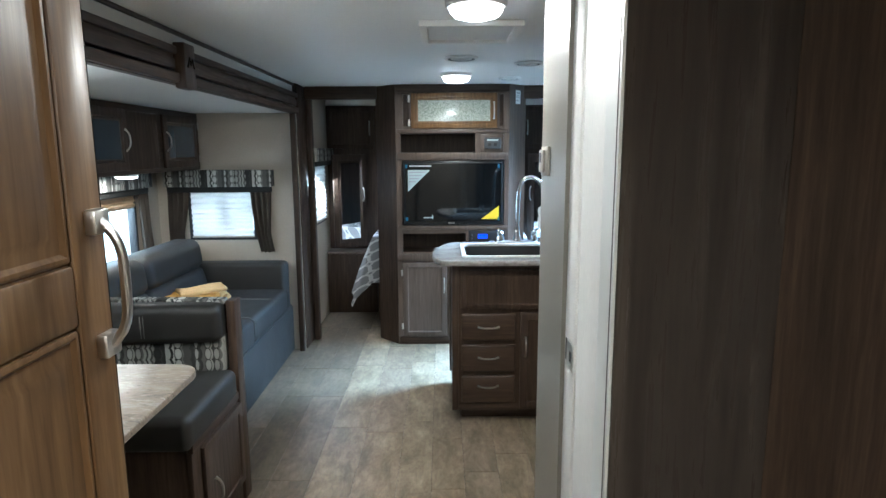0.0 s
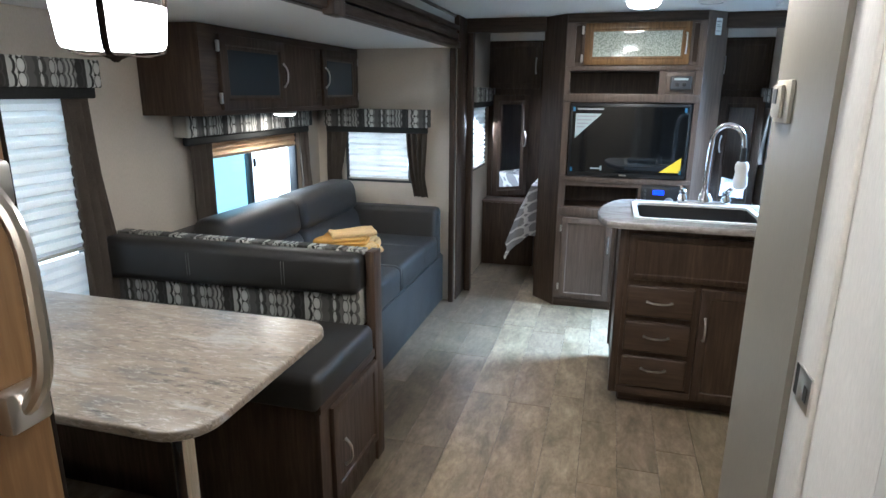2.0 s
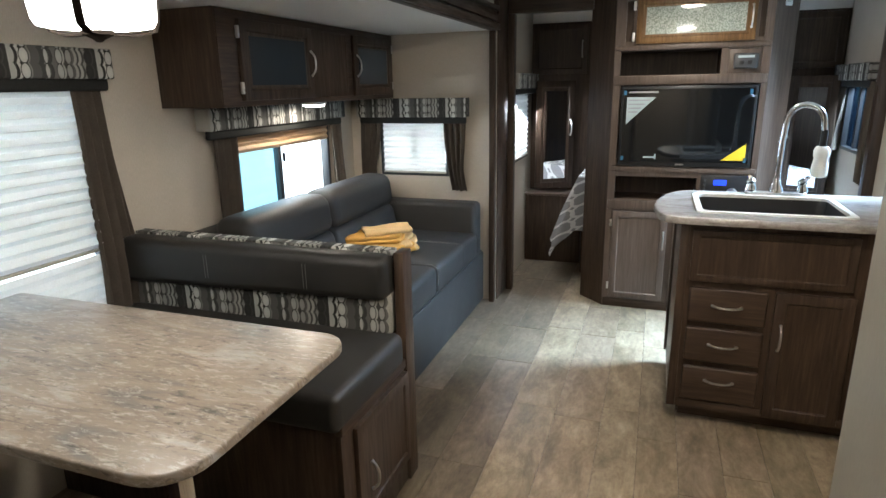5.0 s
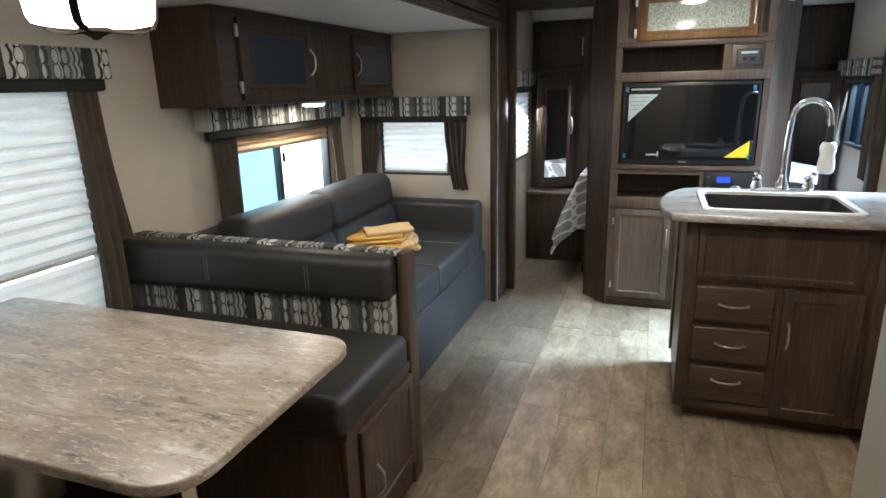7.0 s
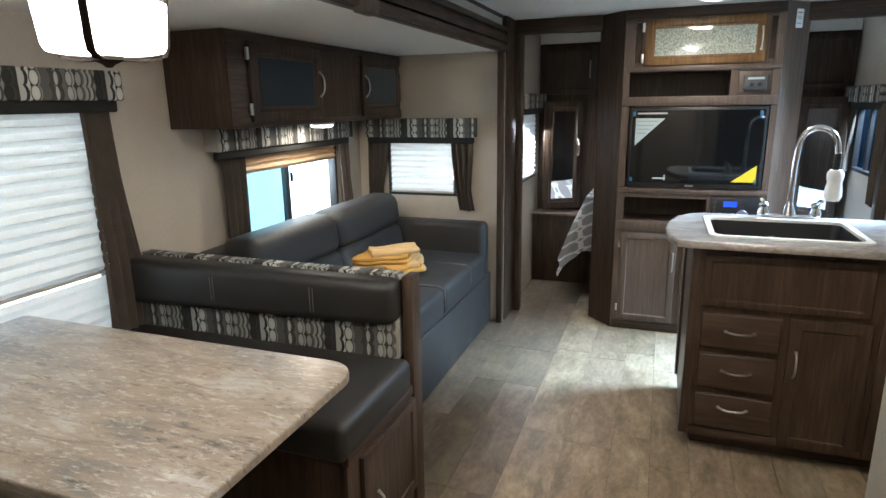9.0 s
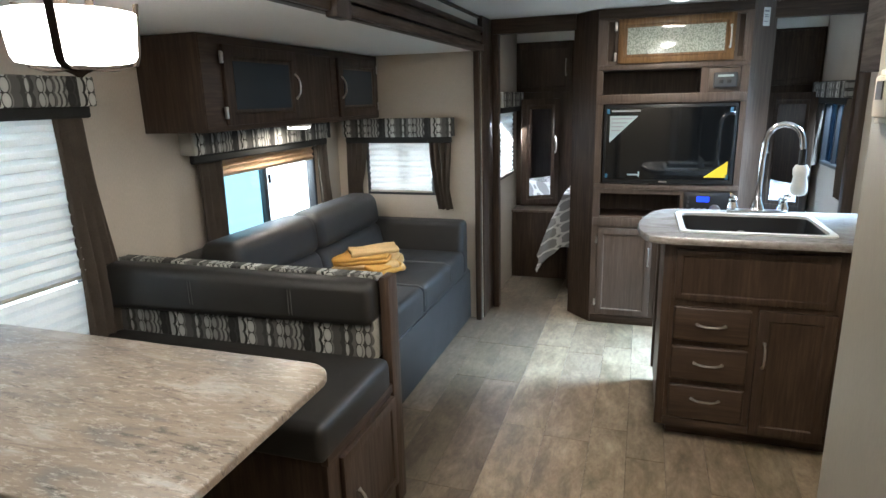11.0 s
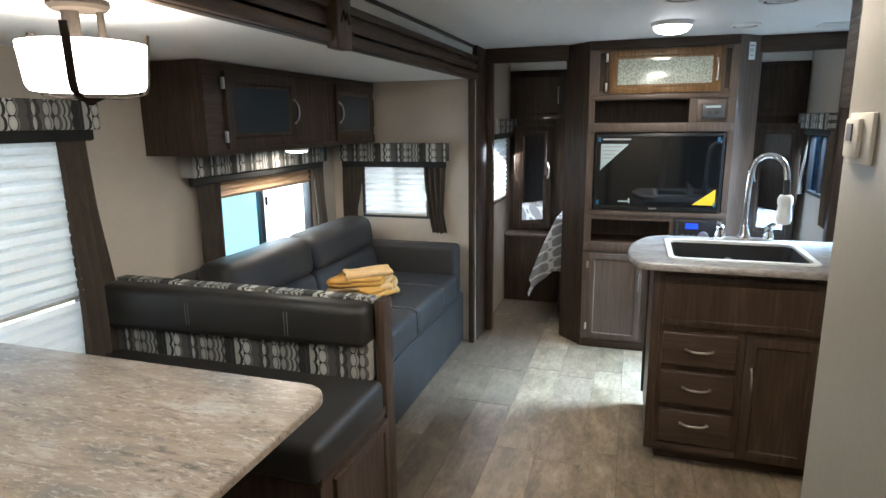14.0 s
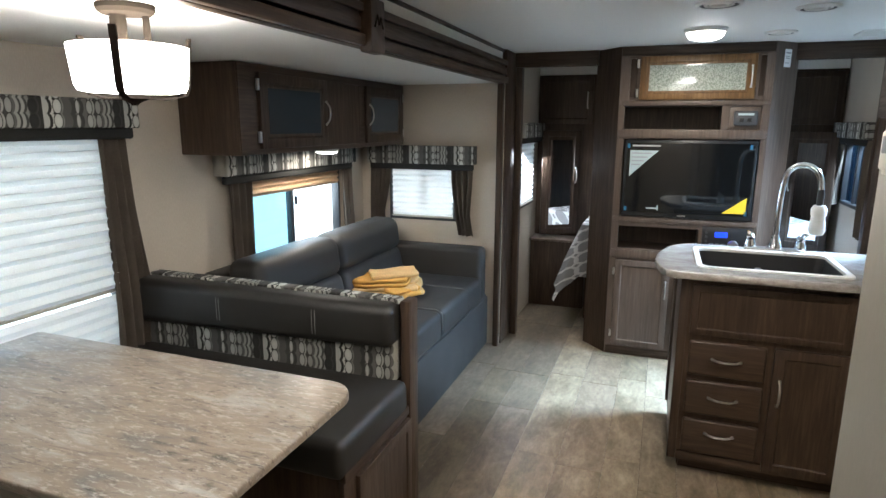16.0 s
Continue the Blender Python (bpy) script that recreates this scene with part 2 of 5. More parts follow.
def cloth(name, colour, rough=0.9, scale=260):
    m = mat(name, colour, rough, spec=0.2)
    t, b = nodes(m)
    n = noise_tex(t, coords(t, (1, 1, 1)), scale, 3)
    big = noise_tex(t, coords(t, (1, 1, 1)), 6, 3)
    f = mathn(t, "ADD", mathn(t, "MULTIPLY", n, 0.5), mathn(t, "MULTIPLY", big, 0.5))
    t.links.new(ramp(t, f, [(0.35, tuple(c * 0.75 for c in colour)), (0.65, tuple(min(1, c * 1.2) for c in colour))]), b.inputs["Base Color"])
    bump(t, b, n, 0.35, 0.0015)
    return m


CURTAIN = cloth("taupe_curtain_cloth", (0.075, 0.062, 0.050))
VALFRAME = cloth("charcoal_valance_frame", (0.020, 0.020, 0.019), 0.7)
TOWEL = cloth("mustard_towel_cloth", (0.50, 0.27, 0.065), 0.95, 190)
TOWEL2 = cloth("cream_towel_cloth", (0.55, 0.37, 0.17), 0.95, 190)


def comforter_mat():
    """Grey bedcover with interlocking white rings."""
    m = mat("grey_ring_print_bedcover", (0.3, 0.3, 0.3), 0.9, spec=0.2)
    t, b = nodes(m)
    uv = t.nodes.new("ShaderNodeTexCoord")
    s = t.nodes.new("ShaderNodeSeparateXYZ")
    t.links.new(uv.outputs["Object"], s.inputs[0])
    P = 0.17
    masks = []
    for off in (0.0, 0.5):
        a = mathn(t, "SUBTRACT", mathn(t, "FRACT", mathn(t, "ADD", mathn(t, "DIVIDE", mathn(t, "SUBTRACT", s.outputs["X"], s.outputs["Z"]), P), off)), 0.5)
        c = mathn(t, "SUBTRACT", mathn(t, "FRACT", mathn(t, "ADD", mathn(t, "DIVIDE", mathn(t, "ADD", s.outputs["Y"], s.outputs["Z"]), P), off)), 0.5)
        d = mathn(t, "SQRT", mathn(t, "ADD", mathn(t, "MULTIPLY", a, a), mathn(t, "MULTIPLY", c, c)))
        masks.append(mathn(t, "LESS_THAN", mathn(t, "ABSOLUTE", mathn(t, "SUBTRACT", d, 0.38)), 0.055))
    k = mathn(t, "MAXIMUM", *masks)
    t.links.new(mixc(t, k, (0.30, 0.30, 0.31), (0.68, 0.68, 0.68)), b.inputs["Base Color"])
    bump(t, b, noise_tex(t, coords(t, (1, 1, 1)), 14, 3), 0.4, 0.01)
    return m


COMFORTER = comforter_mat()
CHROME = mat("polished_chrome", (0.75, 0.75, 0.76), 0.12, 1.0)
NICKEL = mat("brushed_nickel", (0.62, 0.60, 0.57), 0.28, 1.0)
BRONZE = mat("dark_bronze_metal", (0.020, 0.016, 0.013), 0.6, 0.0, 0.0)
BLACK = mat("black_plastic", (0.012, 0.012, 0.013), 0.35)
GREYPL = mat("dark_grey_plastic", (0.05, 0.053, 0.058), 0.4)
WHITEPL = mat("white_plastic", (0.72, 0.71, 0.68), 0.4)
SCREEN = mat("glossy_black_screen", (0.006, 0.007, 0.008), 0.05)
SINKBLACK = mat("matt_black_composite", (0.010, 0.010, 0.011), 0.33)
SINKRIM = mat("off_white_sink_rim", (0.66, 0.64, 0.60), 0.3)
TRIMWHITE = wallpaper("white_painted_trim", (0.78, 0.75, 0.71))
YELLOW = mat("yellow_sticker", (0.80, 0.56, 0.02), 0.5)
PALEBLUE = mat("pale_printed_film", (0.38, 0.46, 0.48), 0.4)
BLUECORNER = mat("blue_corner_film", (0.025, 0.13, 0.25), 0.4)
PAPER = mat("white_paper_label", (0.75, 0.75, 0.74), 0.7)
INK = mat("grey_print", (0.30, 0.30, 0.32), 0.7)
FRAMEBLK = mat("black_window_frame", (0.015, 0.016, 0.018), 0.4)
DARKIN = mat("dark_interior", (0.02, 0.018, 0.016), 0.8)


def obscure_glass(name, c0, c1, rough):
    """Textured cabinet glass over a dark inside."""
    m = mat(name, c0, rough)
    t, b = nodes(m)
    v = t.nodes.new("ShaderNodeTexVoronoi")
    v.inputs["Scale"].default_value = 150
    t.links.new(coords(t, (1, 1, 1)), v.inputs["Vector"])
    n = noise_tex(t, coords(t, (1, 1, 1)), 130, 4, 0.7)
    t.links.new(ramp(t, n, [(0.40, c0), (0.58, c1)]), b.inputs["Base Color"])
    return m


PEBBLE = obscure_glass("pebbled_pale_glass", (0.20, 0.225, 0.19), (0.46, 0.49, 0.43), 0.05)
SMOKE = mat("smoked_blue_glass", (0.040, 0.050, 0.060), 0.04)


def emit(name, colour, strength):
    m = mat(name, colour, 0.5)
    t, b = nodes(m)
    b.inputs["Emission Color"].default_value = (*colour, 1)
    b.inputs["Emission Strength"].default_value = strength
    return m


GLOW = emit("lit_frosted_glass", (1.0, 0.93, 0.82), 11.0)
GLOWDOME = emit("lit_dome_lens", (1.0, 0.95, 0.86), 7.0)
LCD = emit("blue_display", (0.01, 0.04, 0.85), 1.1)


def glass(name, tint):
    m = bpy.data.materials.new(name)
    m.use_nodes = True
    t = m.node_tree
    t.nodes.remove(t.nodes["Principled BSDF"])
    tr = t.nodes.new("ShaderNodeBsdfTransparent")
    tr.inputs["Color"].default_value = (*tint, 1)
    gl = t.nodes.new("ShaderNodeBsdfGlossy")
    gl.inputs["Roughness"].default_value = 0.03
    mx = t.nodes.new("ShaderNodeMixShader")
    mx.inputs[0].default_value = 0.06
    t.links.new(tr.outputs[0], mx.inputs[1])
    t.links.new(gl.outputs[0], mx.inputs[2])
    t.links.new(mx.outputs[0], t.nodes["Material Output"].inputs["Surface"])
    return m


GLASS = glass("clear_window_glass", (0.95, 0.97, 0.97))
DARKPANE = glass("dark_blue_window_glass", (0.16, 0.25, 0.34))
TINT = glass("blue_green_window_glass", (0.42, 0.56, 0.60))
MIRROR = mat("mirror", (0.85, 0.86, 0.86), 0.02, 1.0)


def shade_mat():
    m = mat("white_pleated_shade", (0.80, 0.80, 0.78), 0.8, spec=0.2)
    t, b = nodes(m)
    n = noise_tex(t, coords(t, (200, 200, 200)), 1.0, 2)
    t.links.new(ramp(t, n, [(0.3, (0.74, 0.74, 0.72)), (0.7, (0.84, 0.84, 0.82))]), b.inputs["Base Color"])
    tl = t.nodes.new("ShaderNodeBsdfTranslucent")
    tl.inputs["Color"].default_value = (0.85, 0.86, 0.86, 1)
    mx = t.nodes.new("ShaderNodeMixShader")
    mx.inputs[0].default_value = 0.30
    t.links.new(b.outputs[0], mx.inputs[1])
    t.links.new(tl.outputs[0], mx.inputs[2])
    t.links.new(mx.outputs[0], t.nodes["Material Output"].inputs["Surface"])
    return m


SHADE = shade_mat()

# ---------------------------------------------------------------- building helpers


def box(x0, x1, y0, y1, z0, z1, bev=0.0, seg=2, bm=None):
    """A box, with rounded edges, added to bm."""
    b = bmesh.new()
    bmesh.ops.create_cube(b, size=1.0)
    for v in b.verts:
        v.co = Vector((x0 + (v.co.x + 0.5) * (x1 - x0), y0 + (v.co.y + 0.5) * (y1 - y0), z0 + (v.co.z + 0.5) * (z1 - z0)))
    if bev:
        bmesh.ops.bevel(b, geom=b.edges[:], offset=bev, segments=seg, profile=0.5, affect="EDGES")
    if bm is None:
        return b
    return join(bm, b)


def join(bm, b):
    me = bpy.data.meshes.new("tmp")
    b.to_mesh(me)
    b.free()
    bm.from_mesh(me)
    bpy.data.meshes.remove(me)
    return bm


def tube(pts, r, n=10, bm=None):
    """A round bar along the points; r may be one number or one a point."""
    bm = bm or bmesh.new()
    rs = [r] * len(pts) if isinstance(r, (int, float)) else r
    pts = [Vector(p) for p in pts]
    rings = []
    side = None
    for i, p in enumerate(pts):
        d = (pts[min(i + 1, len(pts) - 1)] - pts[max(i - 1, 0)]).normalized()
        if side is None:
            side = d.orthogonal().normalized()
        side = (side - d * side.dot(d)).normalized()
        up = d.cross(side)
        rings.append([bm.verts.new(p + (side * math.cos(a) + up * math.sin(a)) * rs[i]) for a in (2 * math.pi * k / n for k in range(n))])
    for a, b in zip(rings, rings[1:]):
        for k in range(n):
            bm.faces.new((a[k], a[(k + 1) % n], b[(k + 1) % n], b[k]))
    bm.faces.new(rings[0][::-1])
    bm.faces.new(rings[-1])
    return bm


def lathe(profile, cx, cy, n=32, bm=None):
    """A turned shape about the upright axis at (cx, cy), from (radius, z) pairs."""
    bm = bm or bmesh.new()
    rings = []
    for r, z in profile:
        rings.append([bm.verts.new((cx + r * math.cos(2 * math.pi * k / n), cy + r * math.sin(2 * math.pi * k / n), z)) for k in range(n)])
    for a, b in zip(rings, rings[1:]):
        for k in range(n):
            bm.faces.new((a[k], a[(k + 1) % n], b[(k + 1) % n], b[k]))
    bm.faces.new(rings[0][::-1])
    bm.faces.new(rings[-1])
    return bm


def slab(outline, z0, z1, bev=0.0):
    """An upright prism over a plan outline, its rims rounded."""
    bm = bmesh.new()
    low = [bm.verts.new((x, y, z0)) for x, y in outline]
    top = [bm.verts.new((x, y, z1)) for x, y in outline]
    n = len(outline)
    bm.faces.new(low[::-1])
    bm.faces.new(top)
    for i in range(n):
        bm.faces.new((low[i], low[(i + 1) % n], top[(i + 1) % n], top[i]))
    bmesh.ops.recalc_face_normals(bm, faces=bm.faces[:])
    if bev:
        rim = [e for e in bm.edges if abs(e.verts[0].co.z - e.verts[1].co.z) < 1e-6]
        bmesh.ops.bevel(bm, geom=rim, offset=bev, segments=3, profile=0.5, affect="EDGES")
    return bm


def rounded(x0, x1, y0, y1, radii, n=6):
    """A rectangle's outline with its four corner radii, from (x0, y0) round by (x1, y0)."""
    out = []
    for (cx, cy, a0), r in zip(((x0, y0, 180), (x1, y0, 270), (x1, y1, 0), (x0, y1, 90)), radii):
        ox = cx + (r if cx == x0 else -r)
        oy = cy + (r if cy == y0 else -r)
        for k in range(n + 1):
            a = radians(a0 + 90 * k / n)
            out.append((ox + r * math.cos(a), oy + r * math.sin(a)))
    return out


ORIGIN = {}


def thing(name, x, y, z, label, category, group="", kind=""):
    """An Empty at the base of a thing."""
    e = new(name)
    e.empty_display_size = 0.05
    e.location = (x, y, z)
    ORIGIN[e] = Vector((x, y, z))
    return tagged(e, label, category, group, kind)


def part(name, bm, material, parent=None, label="", smooth=True):
    """One mesh object from a bmesh in world places, under a thing or a part."""
    o = ORIGIN.get(parent, Vector((0, 0, 0)))
    bmesh.ops.recalc_face_normals(bm, faces=bm.faces[:])
    bmesh.ops.translate(bm, vec=-o, verts=bm.verts[:])
    me = bpy.data.meshes.new(name)
    bm.to_mesh(me)
    bm.free()
    me.materials.append(material)
    ob = new(name, me)
    if smooth:
        me.shade_smooth()
        me.set_sharp_from_angle(angle=radians(35))
    if parent:
        ob.parent = parent
        ORIGIN[ob] = o
    if label:
        ob["label"] = label
    return ob


def whole(name, bm, material, label, category, kind="", group=""):
    """A thing or a piece of the setting that is one mesh."""
    return tagged(part(name, bm, material), label, category, group, kind)


def face_m(side, x, y, z):
    """Maps (across, up, out) to the world for a front facing -y, +x, -x or +y."""
    c = {"-y": ((1, 0, 0), (0, 0, 1), (0, -1, 0)), "+x": ((0, 1, 0), (0, 0, 1), (1, 0, 0)),
         "-x": ((0, -1, 0), (0, 0, 1), (-1, 0, 0)), "+y": ((-1, 0, 0), (0, 0, 1), (0, 1, 0))}[side]
    m = Matrix.Identity(4)
    for j in range(3):
        for i in range(3):
            m[i][j] = c[j][i]
    m.translation = (x, y, z)
    return m


def panel_door(m, w, h, t=0.018, rim=0.05, step=0.006, raised=False, hole=False):
    """A framed door front: rails and stiles round a set-back (or raised) panel. Local: across 0..w, up 0..h, out 0..t."""
    bm = box(0, w, 0, h, 0, t, 0.003, 2)
    f = max(bm.faces, key=lambda q: (q.calc_center_median().z > t - 1e-4) * q.calc_area())
    bmesh.ops.inset_region(bm, faces=[f], thickness=rim, depth=0)
    bmesh.ops.inset_region(bm, faces=[f], thickness=step * 1.3, depth=-step)
    if raised:
        bmesh.ops.inset_region(bm, faces=[f], thickness=0.012, depth=0)
        bmesh.ops.inset_region(bm, faces=[f], thickness=0.016, depth=step)
    bmesh.ops.transform(bm, matrix=m, verts=bm.verts[:])
    return bm


def bow_handle(m, length, proud=0.028, r=0.0045, upright=True):
    """A bowed pull, centred at the local origin, standing out along z."""
    pts = []
    for k in range(13):
        s = -1 + 2 * k / 12
        o = proud * (1 - abs(s) ** 3.0)
        pts.append((0, s * length / 2, o) if upright else (s * length / 2, 0, o))
    rs = [r * (1.5 if k in (0, 12) else 1.0) for k in range(13)]
    bm = tube(pts, rs, 10)
    bmesh.ops.transform(bm, matrix=m, verts=bm.verts[:])
    return bm


def curtain(side, x, y, z0, z1, w_top, w_mid, w_low, amp=0.016, waves=4, shift=0.0, thick=0.006):
    """A hanging curtain with soft folds, gathered at the middle; its top edge starts at the local origin and runs across."""
    bm = bmesh.new()
    nu, nv = waves * 8, 14
    rings = []
    for j in range(nv + 1):
        s = j / nv
        w = w_top + (w_mid - w_top) * min(1, s / 0.7) ** 1.5 if s < 0.7 else w_mid + (w_low - w_mid) * (s - 0.7) / 0.3
        sh = shift * s ** 1.6
        ring = []
        for back in (0, 1):
            for i in range(nu + 1):
                q = i / nu if not back else 1 - i / nu
                a = amp * (0.7 + 0.5 * s) * math.sin(q * waves * 2 * math.pi + 0.8 * math.sin(3 * s + q * 5))
                ring.append(bm.verts.new((sh + q * w, z1 - (z1 - z0) * s + 0.004 * math.sin(q * 17) * s, 0.036 + a - back * thick)))
        rings.append(ring)
    n = len(rings[0])
    for a, b in zip(rings, rings[1:]):
        for k in range(n):
            bm.faces.new((a[k], a[(k + 1) % n], b[(k + 1) % n], b[k]))
    bm.faces.new(rings[0])
    bm.faces.new(rings[-1][::-1])
    bmesh.ops.transform(bm, matrix=face_m(side, x, y, 0), verts=bm.verts[:])
    return bm


def pleats(side, x, y, w, z0, z1, period=0.04, depth=0.012):
    """A pleated shade: one folded sheet with thickness."""
    bm = bmesh.new()
    n = max(2, 2 * round((z1 - z0) / period))
    rows = []
    for k in range(n + 1):
        z = z1 - (z1 - z0) * k / n
        o = depth if k % 2 else 0.0
        rows.append([bm.verts.new((0, z, o)), bm.verts.new((w, z, o)), bm.verts.new((w, z, o - 0.002)), bm.verts.new((0, z, o - 0.002))])
    for a, b in zip(rows, rows[1:]):
        for k in range(4):
            bm.faces.new((a[k], a[(k + 1) % 4], b[(k + 1) % 4], b[k]))
    bm.faces.new(rows[0])
    bm.faces.new(rows[-1][::-1])
    bmesh.ops.transform(bm, matrix=face_m(side, x, y, 0), verts=bm.verts[:])
    return bm


def holed_wall(axis, at, thick, a0, a1, z0, z1, holes):
    """A wall across one axis with openings through it. holes: (a0, a1, z0, z1)."""
    bm = bmesh.new()
    As = sorted({a0, a1, *[h[0] for h in holes], *[h[1] for h in holes]})
    Zs = sorted({z0, z1, *[h[2] for h in holes], *[h[3] for h in holes]})

    def open_at(a, z):
        return any(h[0] < a < h[1] and h[2] < z < h[3] for h in holes) or not (a0 < a < a1 and z0 < z < z1)

    def P(d, a, z):
        return (d, a, z) if axis == "x" else (a, d, z)
    vs = {}

    def V(*p):
        p = P(*p)
        k = tuple(round(c, 5) for c in p)
        if k not in vs:
            vs[k] = bm.verts.new(p)
        return vs[k]
    ext = lambda L: [L[0] - 1] + L + [L[-1] + 1]
    A2, Z2 = ext(As), ext(Zs)
    for i in range(len(A2) - 1):
        for j in range(len(Z2) - 1):
            ac, zc = (A2[i] + A2[i + 1]) / 2, (Z2[j] + Z2[j + 1]) / 2
            if open_at(ac, zc):
                continue
            l, r, b, t = A2[i], A2[i + 1], Z2[j], Z2[j + 1]
            for d in (at, at + thick):
                bm.faces.new((V(d, l, b), V(d, r, b), V(d, r, t), V(d, l, t)))
            for (da, dz, e) in ((-1, 0, ((l, b), (l, t))), (1, 0, ((r, b), (r, t))), (0, -1, ((l, b), (r, b))), (0, 1, ((l, t), (r, t)))):
                na = (A2[i - 1] + A2[i]) / 2 if da < 0 else (A2[i + 1] + A2[i + 2]) / 2 if da > 0 else ac
                nz = (Z2[j - 1] + Z2[j]) / 2 if dz < 0 else (Z2[j + 1] + Z2[j + 2]) / 2 if dz > 0 else zc
                if open_at(na, nz):
                    (p, q), (u, v) = e
                    bm.faces.new((V(at, p, q), V(at, u, v), V(at + thick, u, v), V(at + thick, p, q)))
    return bm

# ---------------------------------------------------------------- structure
CZ, SZ = 1.905, 1.705          # main ceiling, slide-out ceiling
XL, XR, XO = -0.72, 1.40, -1.70  # main side walls, slide-out's outer wall
YB, YD, YF = -1.3, 4.22, 5.14    # back, bedroom partition, wardrobe fronts
YS, YE = 0.28, 3.98              # slide-out's end walls

floor = whole("floor", box(-0.80, XR, YB, 6.9, -0.06, -0.006), DARKIN, "vinyl plank floor in mottled grey and beige", "floor", "structure")
slide_floor = whole("slide_floor", box(XO, -0.802, YS, YE, -0.05, 0.001), FLOOR, "raised floor of the slide-out", "floor", "structure")
whole("ceiling", box(XL - 0.05, XR + 0.05, YB, 6.9, CZ, CZ + 0.05), CEIL, "white textured ceiling panel", "ceiling", "structure")
whole("slide_ceiling", box(XO, XL + 0.02, YS, YE, SZ, SZ + 0.05), CEIL, "white ceiling of the slide-out", "ceiling", "structure")

W0 = (0.50, 1.96, 0.56, 1.44)
W1 = (2.74, 3.655, 0.70, 1.20)
W2 = (-1.49, -1.01, 0.82, 1.19)
whole("wall_slide_outer", holed_wall("x", XO - 0.06, 0.06, YS - 0.05, YE + 0.05, 0.0, SZ + 0.05, [W0, W1]), WALL, "beige textured wallboard with two windows", "wall", "structure")
whole("wall_slide_end", holed_wall("y", YE, 0.05, XO, -0.70, 0.0, SZ, [W2]), WALL, "beige textured end wall with a small window", "wall", "structure")
whole("wall_slide_near", box(XO, XL, YS - 0.05, YS, 0.0, SZ), WALL, "beige end wall behind the dinette", "wall", "structure")
whole("wall_slide_header", box(XL - 0.05, XL, YS - 0.05, YE + 0.02, SZ + 0.052, CZ), HEADWALL, "pale strip of wall over the slide-out", "wall", "structure")
whole("wall_west_near", box(XL - 0.05, XL, YB, YS - 0.052, 0, CZ), WALL, "beige side wall", "wall", "structure")
WB = (4.45, 5.04, 0.84, 1.34)
whole("wall_west_bedroom", holed_wall("x", XL - 0.05, 0.05, 4.04, 6.9, 0, CZ, [WB]), WALL, "beige bedroom side wall with a window", "wall", "structure")
WR = (4.40, 4.98, 0.94, 1.36)
ENTRY = (3.42, 4.04, 0.02, 1.80)
whole("wall_east", holed_wall("x", XR, 0.05, YB, 6.9, 0, CZ, [WR, ENTRY]), WALL, "beige side wall with entry opening and bedroom window", "wall", "structure")
whole("wall_back", box(XL, XR, YB - 0.05, YB, 0, CZ), WALL, "beige back wall", "wall", "structure")
whole("wall_bedroom_far", box(XL, XR, 6.9, 6.95, 0, CZ), WALL, "beige bedroom head wall", "wall", "structure")

# partition with two doorways
wp = thing("wall_partition", -0.4, YD, 0, "dark wood partition with two bedroom doorways", "wall", kind="structure")
part("post", box(-0.685, -0.643, YD - 0.01, YD + 0.05, 0, 1.815, 0.004), WOOD, wp)
part("post", box(-0.735, -0.690, 3.992, YD + 0.05, 0, CZ, 0.006), WOOD, wp)
part("header", box(-0.69, -0.165, YD - 0.01, YD + 0.05, 1.815, CZ, 0.003), WOOD_X, wp)
part("header", box(0.90, XR, YD - 0.01, YD + 0.05, 1.815, CZ, 0.003), WOOD_X, wp)
part("post", box(1.345, XR, YD - 0.01, YD + 0.05, 0, 1.815, 0.004), WOOD, wp)


def quad_panel(x0, y0, x1, y1, z0, z1, t):
    d = Vector((x1 - x0, y1 - y0, 0)).normalized()
    n = Vector((d.y, -d.x, 0)) * t
    return slab([(x0, y0), (x1, y1), (x1 - n.x, y1 - n.y), (x0 - n.x, y0 - n.y)], z0, z1, 0.0015)


part("chamfer_panel", quad_panel(-0.175, 4.245, -0.022, 4.092, 0, CZ, 0.02), WOOD, wp)
part("chamfer_panel", quad_panel(0.792, 4.092, 0.925, 4.225, 0, CZ, 0.02), TOWER, wp)
tag = thing("paper_label", 0.86, 4.15, 1.82, "small white printed label on the cabinet side", "label")
nx = Matrix.Translation((0.858, 4.158, 1.77)) @ Matrix.Rotation(radians(45), 4, "Z")
b = box(-0.026, 0.026, -0.0035, -0.0015, 0, 0.095)
bmesh.ops.transform(b, matrix=nx, verts=b.verts[:])
part("paper", b, PAPER, tag)
for z, w in ((0.072, 0.036), (0.055, 0.03), (0.045, 0.034), (0.02, 0.03)):
    b = box(-0.02, -0.02 + w, -0.0042, -0.0034, z, z + 0.008 if z > 0.07 else z + 0.004)
    bmesh.ops.transform(b, matrix=nx, verts=b.verts[:])
    part("print_bar", b, INK, tag)

